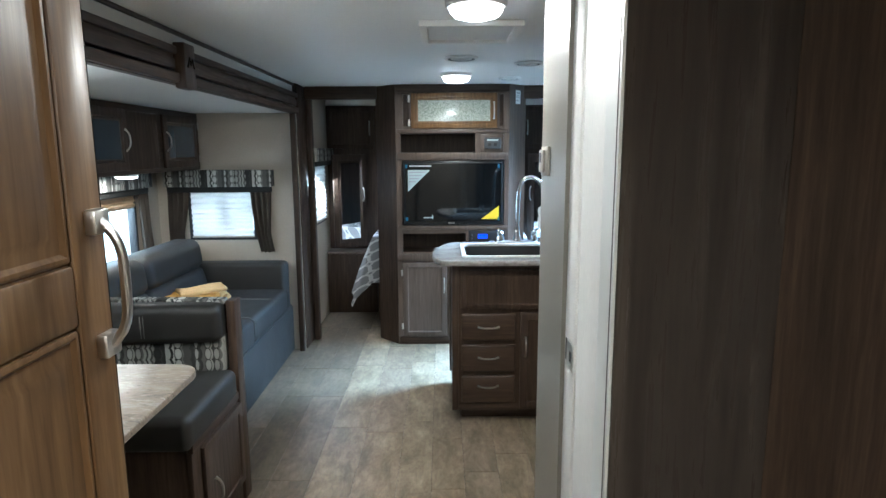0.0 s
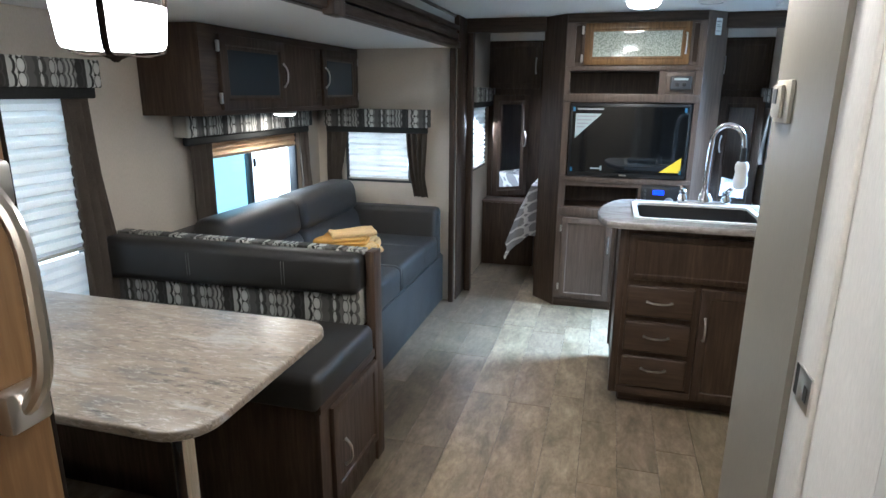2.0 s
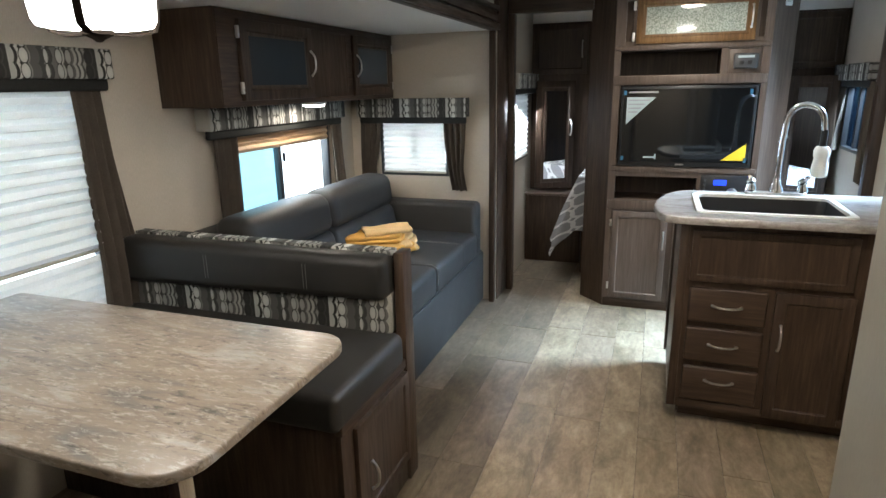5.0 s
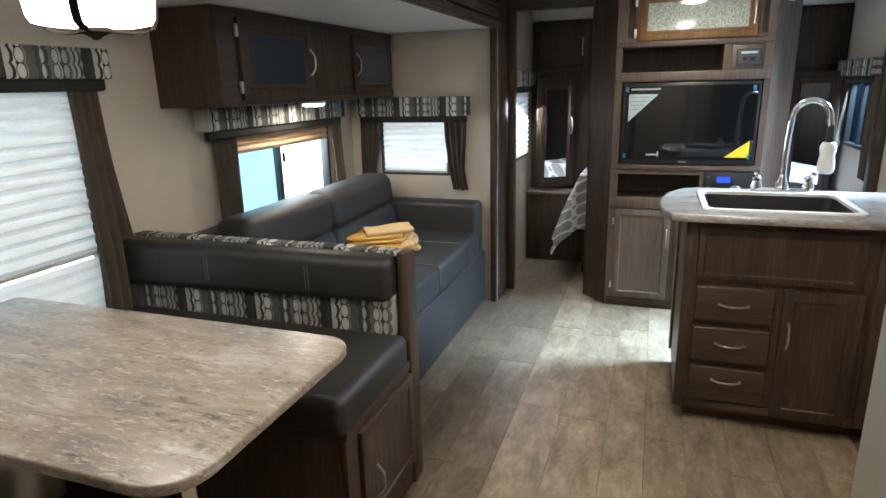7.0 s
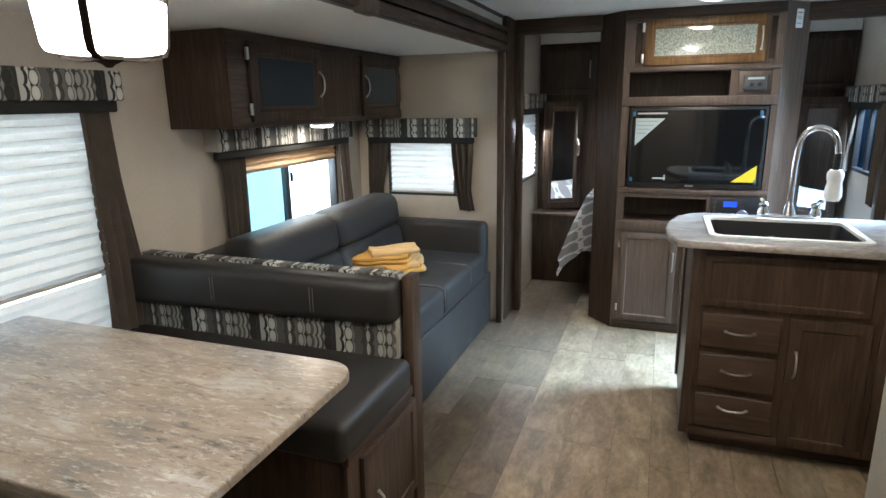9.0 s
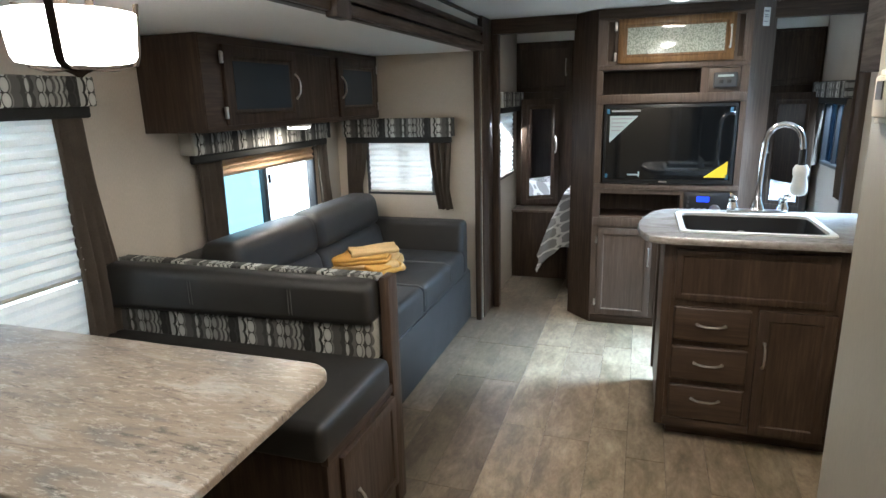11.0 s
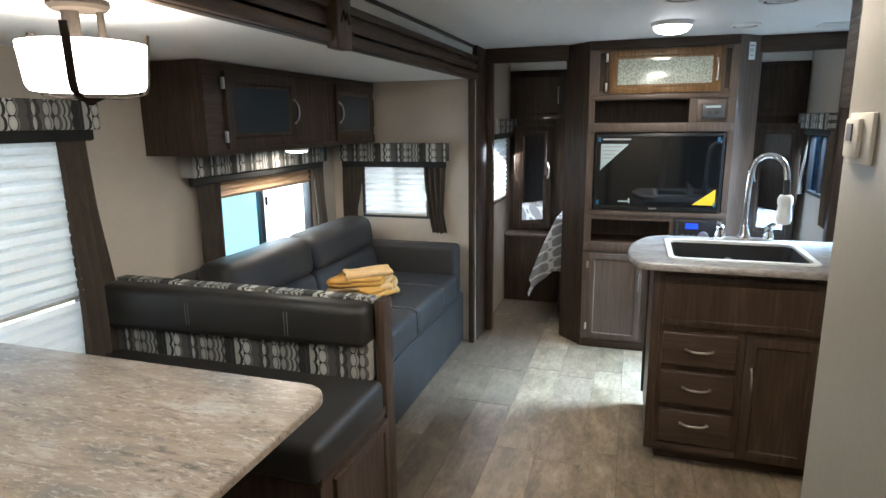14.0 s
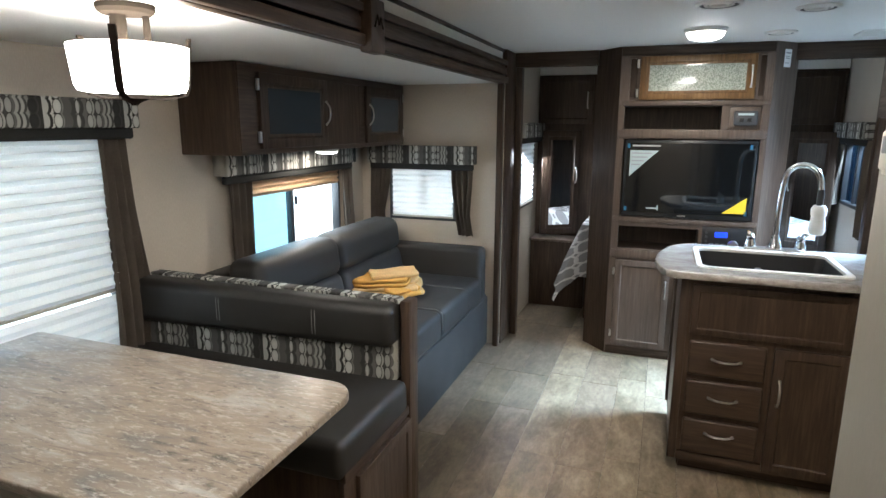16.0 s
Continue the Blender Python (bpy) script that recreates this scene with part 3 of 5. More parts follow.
# slide-out beam with its emblem block, and jamb trim
beam = thing("slide_beam", -0.70, 2.1, SZ, "dark wood beam with stepped mouldings over the slide-out", "beam", kind="structure")
part("fascia", box(-0.735, -0.700, YS - 0.05, 3.99, SZ - 0.005, 1.838, 0.003), WOOD_Y, beam)
part("upper_moulding", box(-0.700, -0.682, YS - 0.05, 3.99, 1.808, 1.836, 0.004), WOOD_Y, beam)
part("lower_moulding", box(-0.700, -0.678, YS - 0.05, 3.99, SZ - 0.003, SZ + 0.034, 0.005), WOOD_Y, beam)
part("middle_moulding", box(-0.700, -0.692, YS - 0.05, 3.99, 1.752, 1.792, 0.003), WOOD_Y, beam)
part("emblem_block", box(-0.70, -0.655, 2.085, 2.185, SZ - 0.022, 1.852, 0.006), WOOD, beam)
bm = tube([(-0.653, 2.105, 1.762), (-0.653, 2.125, 1.80), (-0.653, 2.135, 1.772), (-0.653, 2.148, 1.795), (-0.653, 2.165, 1.762)], 0.003, 6)
part("emblem_mark", bm, BRONZE, beam)
whole("ceiling_trim", box(-0.722, -0.706, YS - 0.05, 3.985, CZ - 0.016, CZ - 0.001, 0.003), WOOD_Y, "thin dark trim along the ceiling edge", "trim", "structure")
whole("slide_jamb_trim", box(-0.733, -0.698, 3.93, 3.978, 0.0, SZ - 0.006, 0.004), WOOD, "grey-brown trim on the slide-out's edge", "trim", "structure")

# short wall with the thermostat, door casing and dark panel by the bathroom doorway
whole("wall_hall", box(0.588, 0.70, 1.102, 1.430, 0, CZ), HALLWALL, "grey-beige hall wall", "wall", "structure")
cas = thing("door_casing", 0.63, 0.98, 0, "white painted door casing with a strike plate", "door frame", kind="structure")
part("jamb", box(0.606, 0.70, 0.986, 1.100, 0, CZ, 0.003), TRIMWHITE, cas)
part("stop", box(0.597, 0.606, 1.006, 1.100, 0, CZ, 0.002), TRIMWHITE, cas)
part("groove", box(0.605, 0.62, 0.9695, 0.9855, 0, CZ), TRIMWHITE, cas)
part("casing_board", slab([(0.594, 0.968), (0.572, 0.728), (0.590, 0.728), (0.610, 0.968)], 0, CZ, 0.002), TRIMWHITE, cas)
part("door_edge", slab([(0.5715, 0.726), (0.548, 0.568), (0.5525, 0.568), (0.5885, 0.726)], 0, CZ - 0.004), WHITEPL, cas, "bare white edge board")
bm = box(0.5935, 0.5968, 1.008, 1.064, 0.962, 1.022, 0.001)
part("strike_plate", bm, NICKEL, cas, "small metal strike plate")
# Solid dark patches put the shade of the two hollows into colour.
part("strike_hole_patch", box(0.5922, 0.5934, 1.018, 1.032, 0.978, 1.002), DARKIN, cas)
part("latch_hollow_patch", box(0.5955, 0.5985, 1.066, 1.086, 0.966, 1.016), DARKIN, cas)
whole("wall_dark_panel", quad_panel(0.5535, 0.567, 0.812, 0.620, 0, CZ, 0.02), PANEL, "glossy dark wood-grain panel", "wall", "structure")
whole("wall_side_panel", box(0.814, 1.02, 0.622, 1.04, 0, CZ), WOOD, "dark brown wood-grain corner panel", "wall", "structure")
whole("wall_bath_corner", box(1.021, XR - 0.002, 0.66, 1.04, 0, CZ), WOOD, "dark brown wood-grain wall", "wall", "structure")

th = thing("thermostat", 0.588, 1.37, 1.416, "white wall thermostat with a dark display window", "thermostat")
part("backplate", box(0.581, 0.5878, 1.300, 1.398, 1.378, 1.454, 0.002), BEIGEPL, th)
part("body", box(0.573, 0.5808, 1.332, 1.390, 1.386, 1.446, 0.004), BEIGEPL, th)
part("display", box(0.5712, 0.5728, 1.352, 1.376, 1.412, 1.438), GREYPL, th)

# bathroom door, open along the way in
door = thing("bathroom_door", -0.03, -0.25, 0.03, "open honey-brown raised-panel wooden door", "door", kind="structure")
DM = Matrix.Translation((-0.017, -0.28, 0)) @ Matrix.Rotation(radians(0.5), 4, "Z")


def on_door(bm):
    bmesh.ops.transform(bm, matrix=DM, verts=bm.verts[:])
    return bm


LD = 0.615
part("core", on_door(box(-0.034, -0.006, 0.006, LD - 0.002, 0.03, 1.86)), HONEY, door)
part("stile", on_door(box(-0.038, 0, LD - 0.052, LD, 0.03, 1.86, 0.004)), HONEY, door)
part("stile", on_door(box(-0.038, 0, 0, 0.10, 0.03, 1.86, 0.004)), HONEY, door)
for z0, z1 in ((0.03, 0.16), (1.288, 1.346), (1.78, 1.86)):
    part("rail", on_door(box(-0.037, -0.001, 0.10, LD - 0.052, z0, z1, 0.004)), HONEY, door)
for z0, z1 in ((0.16, 1.288), (1.346, 1.78)):
    bm = panel_door(face_m("+x", -0.0075, 0.102, z0 + 0.002), LD - 0.156, z1 - z0 - 0.004, 0.006, 0.004, 0.004, True)
    part("panel", on_door(bm), HONEY, door)
part("edge_strip", on_door(box(-0.036, -0.002, LD - 0.001, LD + 0.003, 0.03, 1.86, 0.001)), BRONZE, door)
pts = []
for k in range(15):
    s = -1 + 2 * k / 14
    pts.append((0.002 + 0.026 * (1 - abs(s) ** 4), LD - 0.022, 1.322 + s * 0.066))
part("pull_handle", on_door(tube(pts, 0.0048, 10)), NICKEL, door, "bowed satin metal pull handle")
for z in (1.262, 1.382):
    part("handle_base", on_door(box(0, 0.012, LD - 0.034, LD - 0.008, z - 0.012, z + 0.012, 0.003)), NICKEL, door)

# ---------------------------------------------------------------- windows


def window(name, side, x, y, w, z0, z1, label, mullion=None, shades=(), panes=(GLASS, GLASS)):
    """A framed window set in an opening: x, y is the lower corner on the inner wall face, across runs from there."""
    e = thing(name, x, y, z0, label, "window", kind="structure")

    def P(b):
        bmesh.ops.transform(b, matrix=face_m(side, x, y, 0), verts=b.verts[:])
        return b
    f = 0.022
    for a0, a1, b0, b1 in ((0, w, z0, z0 + f), (0, w, z1 - f, z1), (0, f, z0 + f, z1 - f), (w - f, w, z0 + f, z1 - f)):
        part("frame_bar", P(box(a0, a1, b0, b1, -0.045, 0.006, 0.003)), FRAMEBLK, e)
    cuts = [f] + ([mullion] if mullion else []) + [w - f]
    if mullion:
        part("mullion", P(box(mullion - 0.013, mullion + 0.013, z0 + f, z1 - f, -0.042, -0.006, 0.002)), FRAMEBLK, e)
    for k, (a, c) in enumerate(zip(cuts, cuts[1:])):
        g = part("pane", P(box(a, c, z0 + f, z1 - f, -0.030, -0.026)), panes[k], e)
        g.visible_shadow = False
    for za, zb, per, dep in shades:
        across = face_m(side, 0, 0, 0).col[0] * 0.025
        part("pleated_shade", pleats(side, x + across.x, y + across.y, w - 0.05, za, zb, per, dep), SHADE, e)
        part("shade_rail", P(box(0.02, w - 0.02, za - 0.012, za, -0.006, 0.014, 0.003)), BEIGEPL, e)
    return e


window("window_1", "+x", XO, W0[0], W0[1] - W0[0], W0[2], W0[3], "large window with white pleated shades drawn down", 0.73,
       ((0.83, 1.42, 0.042, 0.026), (0.59, 0.805, 0.042, 0.010)))
w1 = window("window_2", "+x", XO, W1[0], W1[1] - W1[0], W1[2], W1[3], "black-framed sliding window over the sofa, shade half raised", 0.40, panes=(TINT, GLASS))
part("stacked_shade", pleats("+x", XO, W1[0] + 0.02, W1[1] - W1[0] - 0.04, 1.085, 1.185, 0.034, 0.014), SHADEWOOD, w1, "raised shade gathered under a pale wood rail")
part("latch", box(XO - 0.008, XO + 0.006, W1[0] + 0.42, W1[0] + 0.432, 1.0, 1.05, 0.002), BLACK, w1)
window("window_3", "-y", W2[0], YE, W2[1] - W2[0], W2[2], W2[3], "small window with a white pleated shade", 0.25, ((0.85, 1.18, 0.036, 0.016),))
window("window_4", "+x", XL, WB[0], WB[1] - WB[0], WB[2], WB[3], "bedroom window with a white pleated shade", None, ((0.87, 1.33, 0.036, 0.010),), (GLASS,))
window("window_5", "-x", XR, WR[1], WR[1] - WR[0], WR[2], WR[3], "dark-framed bedroom window in the opposite wall", 0.23, panes=(DARKPANE, DARKPANE))


def valance(name, side, x, y, w, z0, z1, d, fab, label):
    """A padded fabric box over a window: a dark under-frame and a printed front with returns."""
    e = thing(name, x, y, z0, label, "valance", "window valances")

    def P(b):
        bmesh.ops.transform(b, matrix=face_m(side, x, y, 0), verts=b.verts[:])
        return b
    part("front_board", P(box(0, w, z0, z1, d - 0.02, d, 0.006, 3)), fab, e)
    part("end_board", P(box(0.001, 0.02, z0 + 0.001, z1 - 0.001, 0.001, d - 0.019, 0.004)), fab, e)
    part("end_board", P(box(w - 0.02, w - 0.001, z0 + 0.001, z1 - 0.001, 0.001, d - 0.019, 0.004)), fab, e)
    part("top_board", P(box(0.02, w - 0.02, z1 - 0.012, z1 - 0.002, 0.001, d - 0.02)), VALFRAME, e)
    part("under_trim", P(box(0.012, w - 0.012, z0 - 0.040, z0 + 0.010, d - 0.050, d - 0.021, 0.010, 3)), VALFRAME, e)
    return e


valance("valance", "+x", XO, 0.42, 1.62, 1.436, 1.538, 0.085, BEADS_Y, "bead-print fabric valance over the large dinette window")
valance("valance", "+x", XO, 2.505, 1.235, 1.212, 1.312, 0.085, BEADS_Y, "bead-print fabric valance over the sofa window")
valance("valance", "-y", -1.625, YE, 0.755, 1.200, 1.318, 0.075, BEADS_X, "bead-print fabric valance over the small end window")
valance("valance", "+x", XL, 4.40, 0.72, 1.36, 1.465, 0.07, BEADS_Y, "bead-print fabric valance over the bedroom window")
valance("valance", "-x", XR, 5.10, 0.72, 1.375, 1.475, 0.07, BEADS_Y, "bead-print valance over the other bedroom window")

for name, args, kw, label in (
    ("curtain", ("+x", XO, 1.892, 0.56, 1.425, 0.122, 0.168, 0.160), dict(shift=-0.008, waves=4, amp=0.022), "taupe curtain beside the dinette window"),
    ("curtain", ("+x", XO, 2.57, 0.64, 1.185, 0.18, 0.15, 0.16), dict(shift=0.0, waves=4), "taupe curtain at the near side of the sofa window"),
    ("curtain", ("+x", XO, 3.640, 0.64, 1.195, 0.13, 0.12, 0.12), dict(shift=0.03, waves=3), "taupe curtain at the far side of the sofa window"),
    ("curtain", ("-y", -1.615, YE, 0.74, 1.19, 0.15, 0.10, 0.11), dict(shift=-0.005, waves=4), "taupe curtain at one side of the end window"),
    ("curtain", ("-y", -1.035, YE, 0.735, 1.19, 0.145, 0.10, 0.10), dict(shift=0.055, waves=4), "taupe curtain at the other side of the end window"),
    ("curtain", ("-x", XR, 4.44, 0.80, 1.37, 0.11, 0.08, 0.09), dict(shift=0.04, waves=3), "taupe curtain by the bedroom window"),
    ("curtain", ("-x", XR, 5.09, 0.93, 1.37, 0.14, 0.10, 0.10), dict(shift=0.02, waves=3), "taupe curtain at the bedroom window's far side"),
):
    whole(name, curtain(*args, **kw), CURTAIN, label, "curtain", group="window curtains")

# ---------------------------------------------------------------- slide-out: upper cabinet
uc = thing("overhead_cabinet", -1.55, 3.16, 1.31, "dark walnut overhead cabinet with smoked glass doors", "cabinet")
bm = box(XO + 0.002, -1.392, 2.325, YE - 0.003, 1.321, SZ - 0.003, 0.002)
part("body", bm, WOOD, uc)
part("face_frame", box(-1.3925, -1.384, 2.327, YE - 0.005, 1.323, SZ - 0.005, 0.002), WOOD_Y, uc)


def glass_door(parent, side, x, y, z, w, h, wood_m, glass_m, handle_at, hinge_at, rim=0.055):
    m = face_m(side, x, y, z)
    b = panel_door(m, w, h, 0.018, rim, 0.007, False)
    d = part("door", b, wood_m, parent)
    g = box(rim + 0.008, w - rim - 0.008, rim + 0.008, h - rim - 0.008, 0.0105, 0.0125)
    bmesh.ops.transform(g, matrix=m, verts=g.verts[:])
    part("glass", g, glass_m, d, "smoked cabinet glass" if glass_m is SMOKE else "pebbled cabinet glass")
    if handle_at is not None:
        part("handle", bow_handle(m @ Matrix.Translation((handle_at, h / 2, 0.018)), 0.115, 0.026), NICKEL, d)
    for s in (0.16, 0.84):
        hb = box(hinge_at - 0.007, hinge_at + 0.007, h * s - 0.024, h * s + 0.024, 0.008, 0.022, 0.003)
        bmesh.ops.transform(hb, matrix=m, verts=hb.verts[:])
        part("hinge", hb, NICKEL, d)
    return d


glass_door(uc, "+x", -1.384, 2.445, 1.345, 0.545, 0.322, WOOD, SMOKE, 0.525, -0.012)
part("fixed_panel", panel_door(face_m("+x", -1.384, 3.00, 1.345), 0.36, 0.322, 0.006, 0.004, 0.002), WOOD, uc)
glass_door(uc, "+x", -1.384, 3.425, 1.345, 0.50, 0.322, WOOD, SMOKE, 0.03, 0.507)
pk = thing("puck_light", -1.46, 3.12, 1.29, "round puck light, lit, under the overhead cabinet", "light")
part("housing", lathe([(0.066, 1.3205), (0.066, 1.312), (0.060, 1.308)], -1.46, 3.12, 28), WHITEPL, pk)
part("lens", lathe([(0.058, 1.3078), (0.055, 1.300), (0.034, 1.2955)], -1.46, 3.12, 28), GLOWDOME, pk)

# ---------------------------------------------------------------- sofa
so = thing("sofa", -1.2, 3.05, 0.0, "charcoal leatherette sofa with stitched seams", "sofa")
S0, S1 = 2.30, 3.93
part("base", box(-1.66, -0.775, S0, S1, 0.02, 0.36, 0.012), SOFA, so)
part("front_skirt", box(-0.777, -0.765, S0 + 0.01, S1 - 0.01, 0.025, 0.35, 0.006), SOFA, so)
for a, c in ((S0 + 0.13, 3.055), (3.06, S1 - 0.135)):
    part("seat_cushion", box(-1.42, -0.765, a, c, 0.345, 0.505, 0.035, 4), SOFA, so)


def lean(bm, x0, z0, k):
    for v in bm.verts:
        v.co.x -= (v.co.z - z0) * k
    return bm


for a, c in ((S0 + 0.05, 3.055), (3.06, S1 - 0.10)):
    part("back_cushion", lean(box(-1.46, -1.30, a, c, 0.47, 0.665, 0.045, 4), 0, 0.47, 0.22), SOFA, so)
    part("head_cushion", lean(box(-1.53, -1.33, a, c, 0.655, 0.858, 0.06, 5), 0, 0.655, 0.12), SOFA, so)
part("back_frame", lean(box(-1.60, -1.46, S0 + 0.02, S1 - 0.02, 0.34, 0.80, 0.03, 3), 0, 0.34, 0.12), SOFA, so)
for a, c in ((S0, S0 + 0.13), (S1 - 0.135, S1)):
    part("arm", box(-1.50, -0.780, a, c, 0.06, 0.685, 0.035, 4), SOFA, so)
for yy in (2.68, 3.055, 3.49):
    part("seam", tube([(-1.40, yy, 0.506), (-0.80, yy, 0.507), (-0.766, yy, 0.49), (-0.7635, yy, 0.40)], 0.0022, 6), STITCH, so)
for xx in (-1.5, -0.85):
    for yy in (S0 + 0.08, S1 - 0.08):
        part("foot", lathe([(0.022, 0.002), (0.024, 0.04)], xx, yy, 14), BLACK, so)

# folded towels on the seat


def fold(cx, cy, z, lx, ly, h, turn, seed, lift=0.0):
    b = box(-lx / 2, lx / 2, -ly / 2, ly / 2, 0, h, h * 0.48, 4)
    bmesh.ops.subdivide_edges(b, edges=[e for e in b.edges if e.calc_length() > 0.06], cuts=5, use_grid_fill=True)
    for v in b.verts:
        p = v.co * 9 + Vector((seed, seed * 2, 0))
        v.co += Vector((noise.noise(p) * 0.022, noise.noise(p + Vector((7, 0, 0))) * 0.022, noise.noise(p + Vector((0, 5, 0))) * 0.014 * (v.co.z / h) + lift * (v.co.x / lx + 0.5) ** 2))
    bmesh.ops.transform(b, matrix=Matrix.Translation((cx, cy, z)) @ Matrix.Rotation(radians(turn), 4, "Z"), verts=b.verts[:])
    return b


tw = thing("towel_stack", -1.18, 3.30, 0.505, "folded mustard and cream towels lying on the sofa", "towel")
for cx, cy, z, lx, ly, h, turn, seed, m2 in (
    (-1.19, 3.30, 0.507, 0.40, 0.28, 0.026, 24, 1.0, TOWEL2),
    (-1.20, 3.28, 0.530, 0.37, 0.26, 0.026, 20, 3.0, TOWEL2),
    (-1.22, 3.27, 0.553, 0.33, 0.24, 0.024, 16, 5.0, TOWEL),
    (-1.22, 3.27, 0.574, 0.31, 0.22, 0.022, 22, 7.0, TOWEL),
    (-1.17, 3.33, 0.592, 0.27, 0.20, 0.022, 34, 9.0, TOWEL2),
    (-1.05, 3.20, 0.510, 0.22, 0.12, 0.026, 58, 12.0, TOWEL),
    (-1.06, 3.21, 0.533, 0.19, 0.10, 0.022, 52, 15.0, TOWEL)):
    part("towel", fold(cx, cy, z, lx, ly, h, turn, seed, 0.012), m2, tw)

# ---------------------------------------------------------------- dinette
BX0, BX1 = XO + 0.01, -0.528
for far in (True, False):
    be = thing("dinette_bench", -1.1, 1.85 if far else 0.66, 0.0, "dark dinette bench with black leatherette and bead-print back" if far else "dark dinette bench behind the table", "bench", "dinette benches")

    def F(b, far=far):
        if not far:
            for v in b.verts:
                v.co.y = 2.515 - v.co.y
        return b
    part("base_front", F(box(BX0, BX1 - 0.02, 1.615, 1.635, 0.002, 0.455, 0.002)), WOOD, be)
    part("base_back", F(box(BX0, BX1 - 0.02, 2.10, 2.12, 0.002, 0.84, 0.002)), WOOD, be)
    part("base_top", F(box(BX0, BX1 - 0.02, 1.635, 2.10, 0.435, 0.455)), WOOD, be)
    part("end_panel", F(box(BX1 - 0.02, BX1, 1.60, 2.12, 0.002, 0.475, 0.003)), WOOD, be)
    part("end_post", F(box(BX1 - 0.024, BX1 + 0.012, 2.050, 2.122, 0.003, 0.862, 0.004)), WOOD, be)
    part("kick_rail", F(box(BX1 - 0.0185, BX1 + 0.007, 1.598, 2.122, 0.45, 0.485, 0.005)), WOOD_Y, be)
    d = part("access_door", F(panel_door(face_m("+x", BX1, 1.668, 0.10), 0.385, 0.338, 0.016, 0.045, 0.005)), WOOD, be)
    if far:
        part("handle", bow_handle(face_m("+x", BX1 + 0.016, 1.745, 0.235), 0.10, 0.024), NICKEL, d)
    part("seat_cushion", F(box(BX0 + 0.01, BX1 + 0.008, 1.575, 2.05, 0.462, 0.585, 0.030, 4)), BENCH, be)
    part("print_band", F(box(BX0 + 0.01, BX1 - 0.035, 2.018, 2.095, 0.57, 0.725, 0.012, 3)), BEADS_X, be, "bead-print fabric band")
    pad = box(BX0 + 0.01, BX1 - 0.030, 1.985, 2.095, 0.705, 0.855, 0.034, 5)
    for v in pad.verts:
        if v.co.z < 0.75:
            v.co.z -= 0.030 * (BX1 - v.co.x) / (BX1 - BX0)
    part("back_pad", F(pad), BENCH, be)
    part("top_piping", F(box(BX0 + 0.02, BX1 - 0.035, 2.062, 2.118, 0.842, 0.864, 0.009, 3)), BEADS_X, be, "bead-print fabric cap")
    for xx in (-1.275, -0.862):
        for o in (0.0, 0.012):
            part("stitch_line", F(tube([(xx + o, 2.055, 0.8555), (xx + o, 2.01, 0.853), (xx + o, 1.991, 0.838), (xx + o, 1.9838, 0.81), (xx + o, 1.9838, 0.735), (xx + o, 1.992, 0.712)], 0.0012, 6)), STITCH, be)

tb = thing("dinette_table", -1.07, 1.26, 0.0, "dinette table with a grey-brown stone-look laminate top", "table")
part("tabletop", slab(rounded(XO + 0.06, -0.450, 0.945, 1.568, (0.02, 0.095, 0.085, 0.02), 8), 0.757, 0.780, 0.005), TABLETOP, tb)
for xx, yy in ((-0.66, 1.16), (-1.40, 1.16)):
    part("leg", lathe([(0.028, 0.002), (0.028, 0.70)], xx, yy, 20), CHROME, tb)
    part("leg_socket", lathe([(0.075, 0.002), (0.07, 0.032), (0.032, 0.045)], xx, yy, 24), CHROME, tb)
    part("leg_collar", lathe([(0.032, 0.70), (0.07, 0.745), (0.072, 0.7565)], xx, yy, 24), CHROME, tb)

# lamp over the table
LX, LY = -0.865, 1.32
la = thing("ceiling_lamp", LX, LY, 1.51, "bronze ceiling lamp with a lit white glass drum", "lamp")
part("canopy", lathe([(0.060, SZ - 0.001), (0.060, SZ - 0.012), (0.052, SZ - 0.020), (0.030, SZ - 0.022)], LX, LY, 28), BRONZE, la)
for dx, dy, sr in ((0.026, 0.028, 0.0075), (-0.012, -0.012, 0.017)):
    part("stem", tube([(LX + dx, LY + dy, SZ - 0.018), (LX + dx, LY + dy, 1.555)], sr, 14), BRONZE, la)
shade = part("glass_drum", lathe([(0.094, 1.520), (0.108, 1.523), (0.114, 1.534), (0.122, 1.617), (0.118, 1.618), (0.110, 1.540), (0.094, 1.528)], LX, LY, 48), GLOW, la, "frosted white glass drum, lit")
for k in range(3):
    a = radians(-55 + 120 * k)
    c, s = math.cos(a), math.sin(a)
    bm = bmesh.new()
    ring = []
    for r, z in ((0.02, 1.510), (0.07, 1.509), (0.112, 1.516), (0.120, 1.538), (0.127, 1.626), (0.129, 1.646)):
        ring.append((r, z))
    vs = []
    for r, z in ring:
        for w in (-0.0075, 0.0075):
            for o in (0, 0.006):
                vs.append(bm.verts.new((LX + (r + o) * c - w * s, LY + (r + o) * s + w * c, z - (0.004 if o and r < 0.10 else 0))))
    for i in range(len(ring) - 1):
        p, q = vs[4 * i:4 * i + 4], vs[4 * i + 4:4 * i + 8]
        for u, v in ((0, 1), (1, 3), (3, 2), (2, 0)):
            bm.faces.new((p[u], p[v], q[v], q[u]))
    bm.faces.new((vs[0], vs[1], vs[3], vs[2]))
    bm.faces.new((vs[-4], vs[-3], vs[-1], vs[-2]))
    part("strap", bm, BRONZE, la)
part("finial", lathe([(0.006, 1.492), (0.012, 1.498), (0.03, 1.506), (0.032, 1.514)], LX, LY, 20), BRONZE, la)

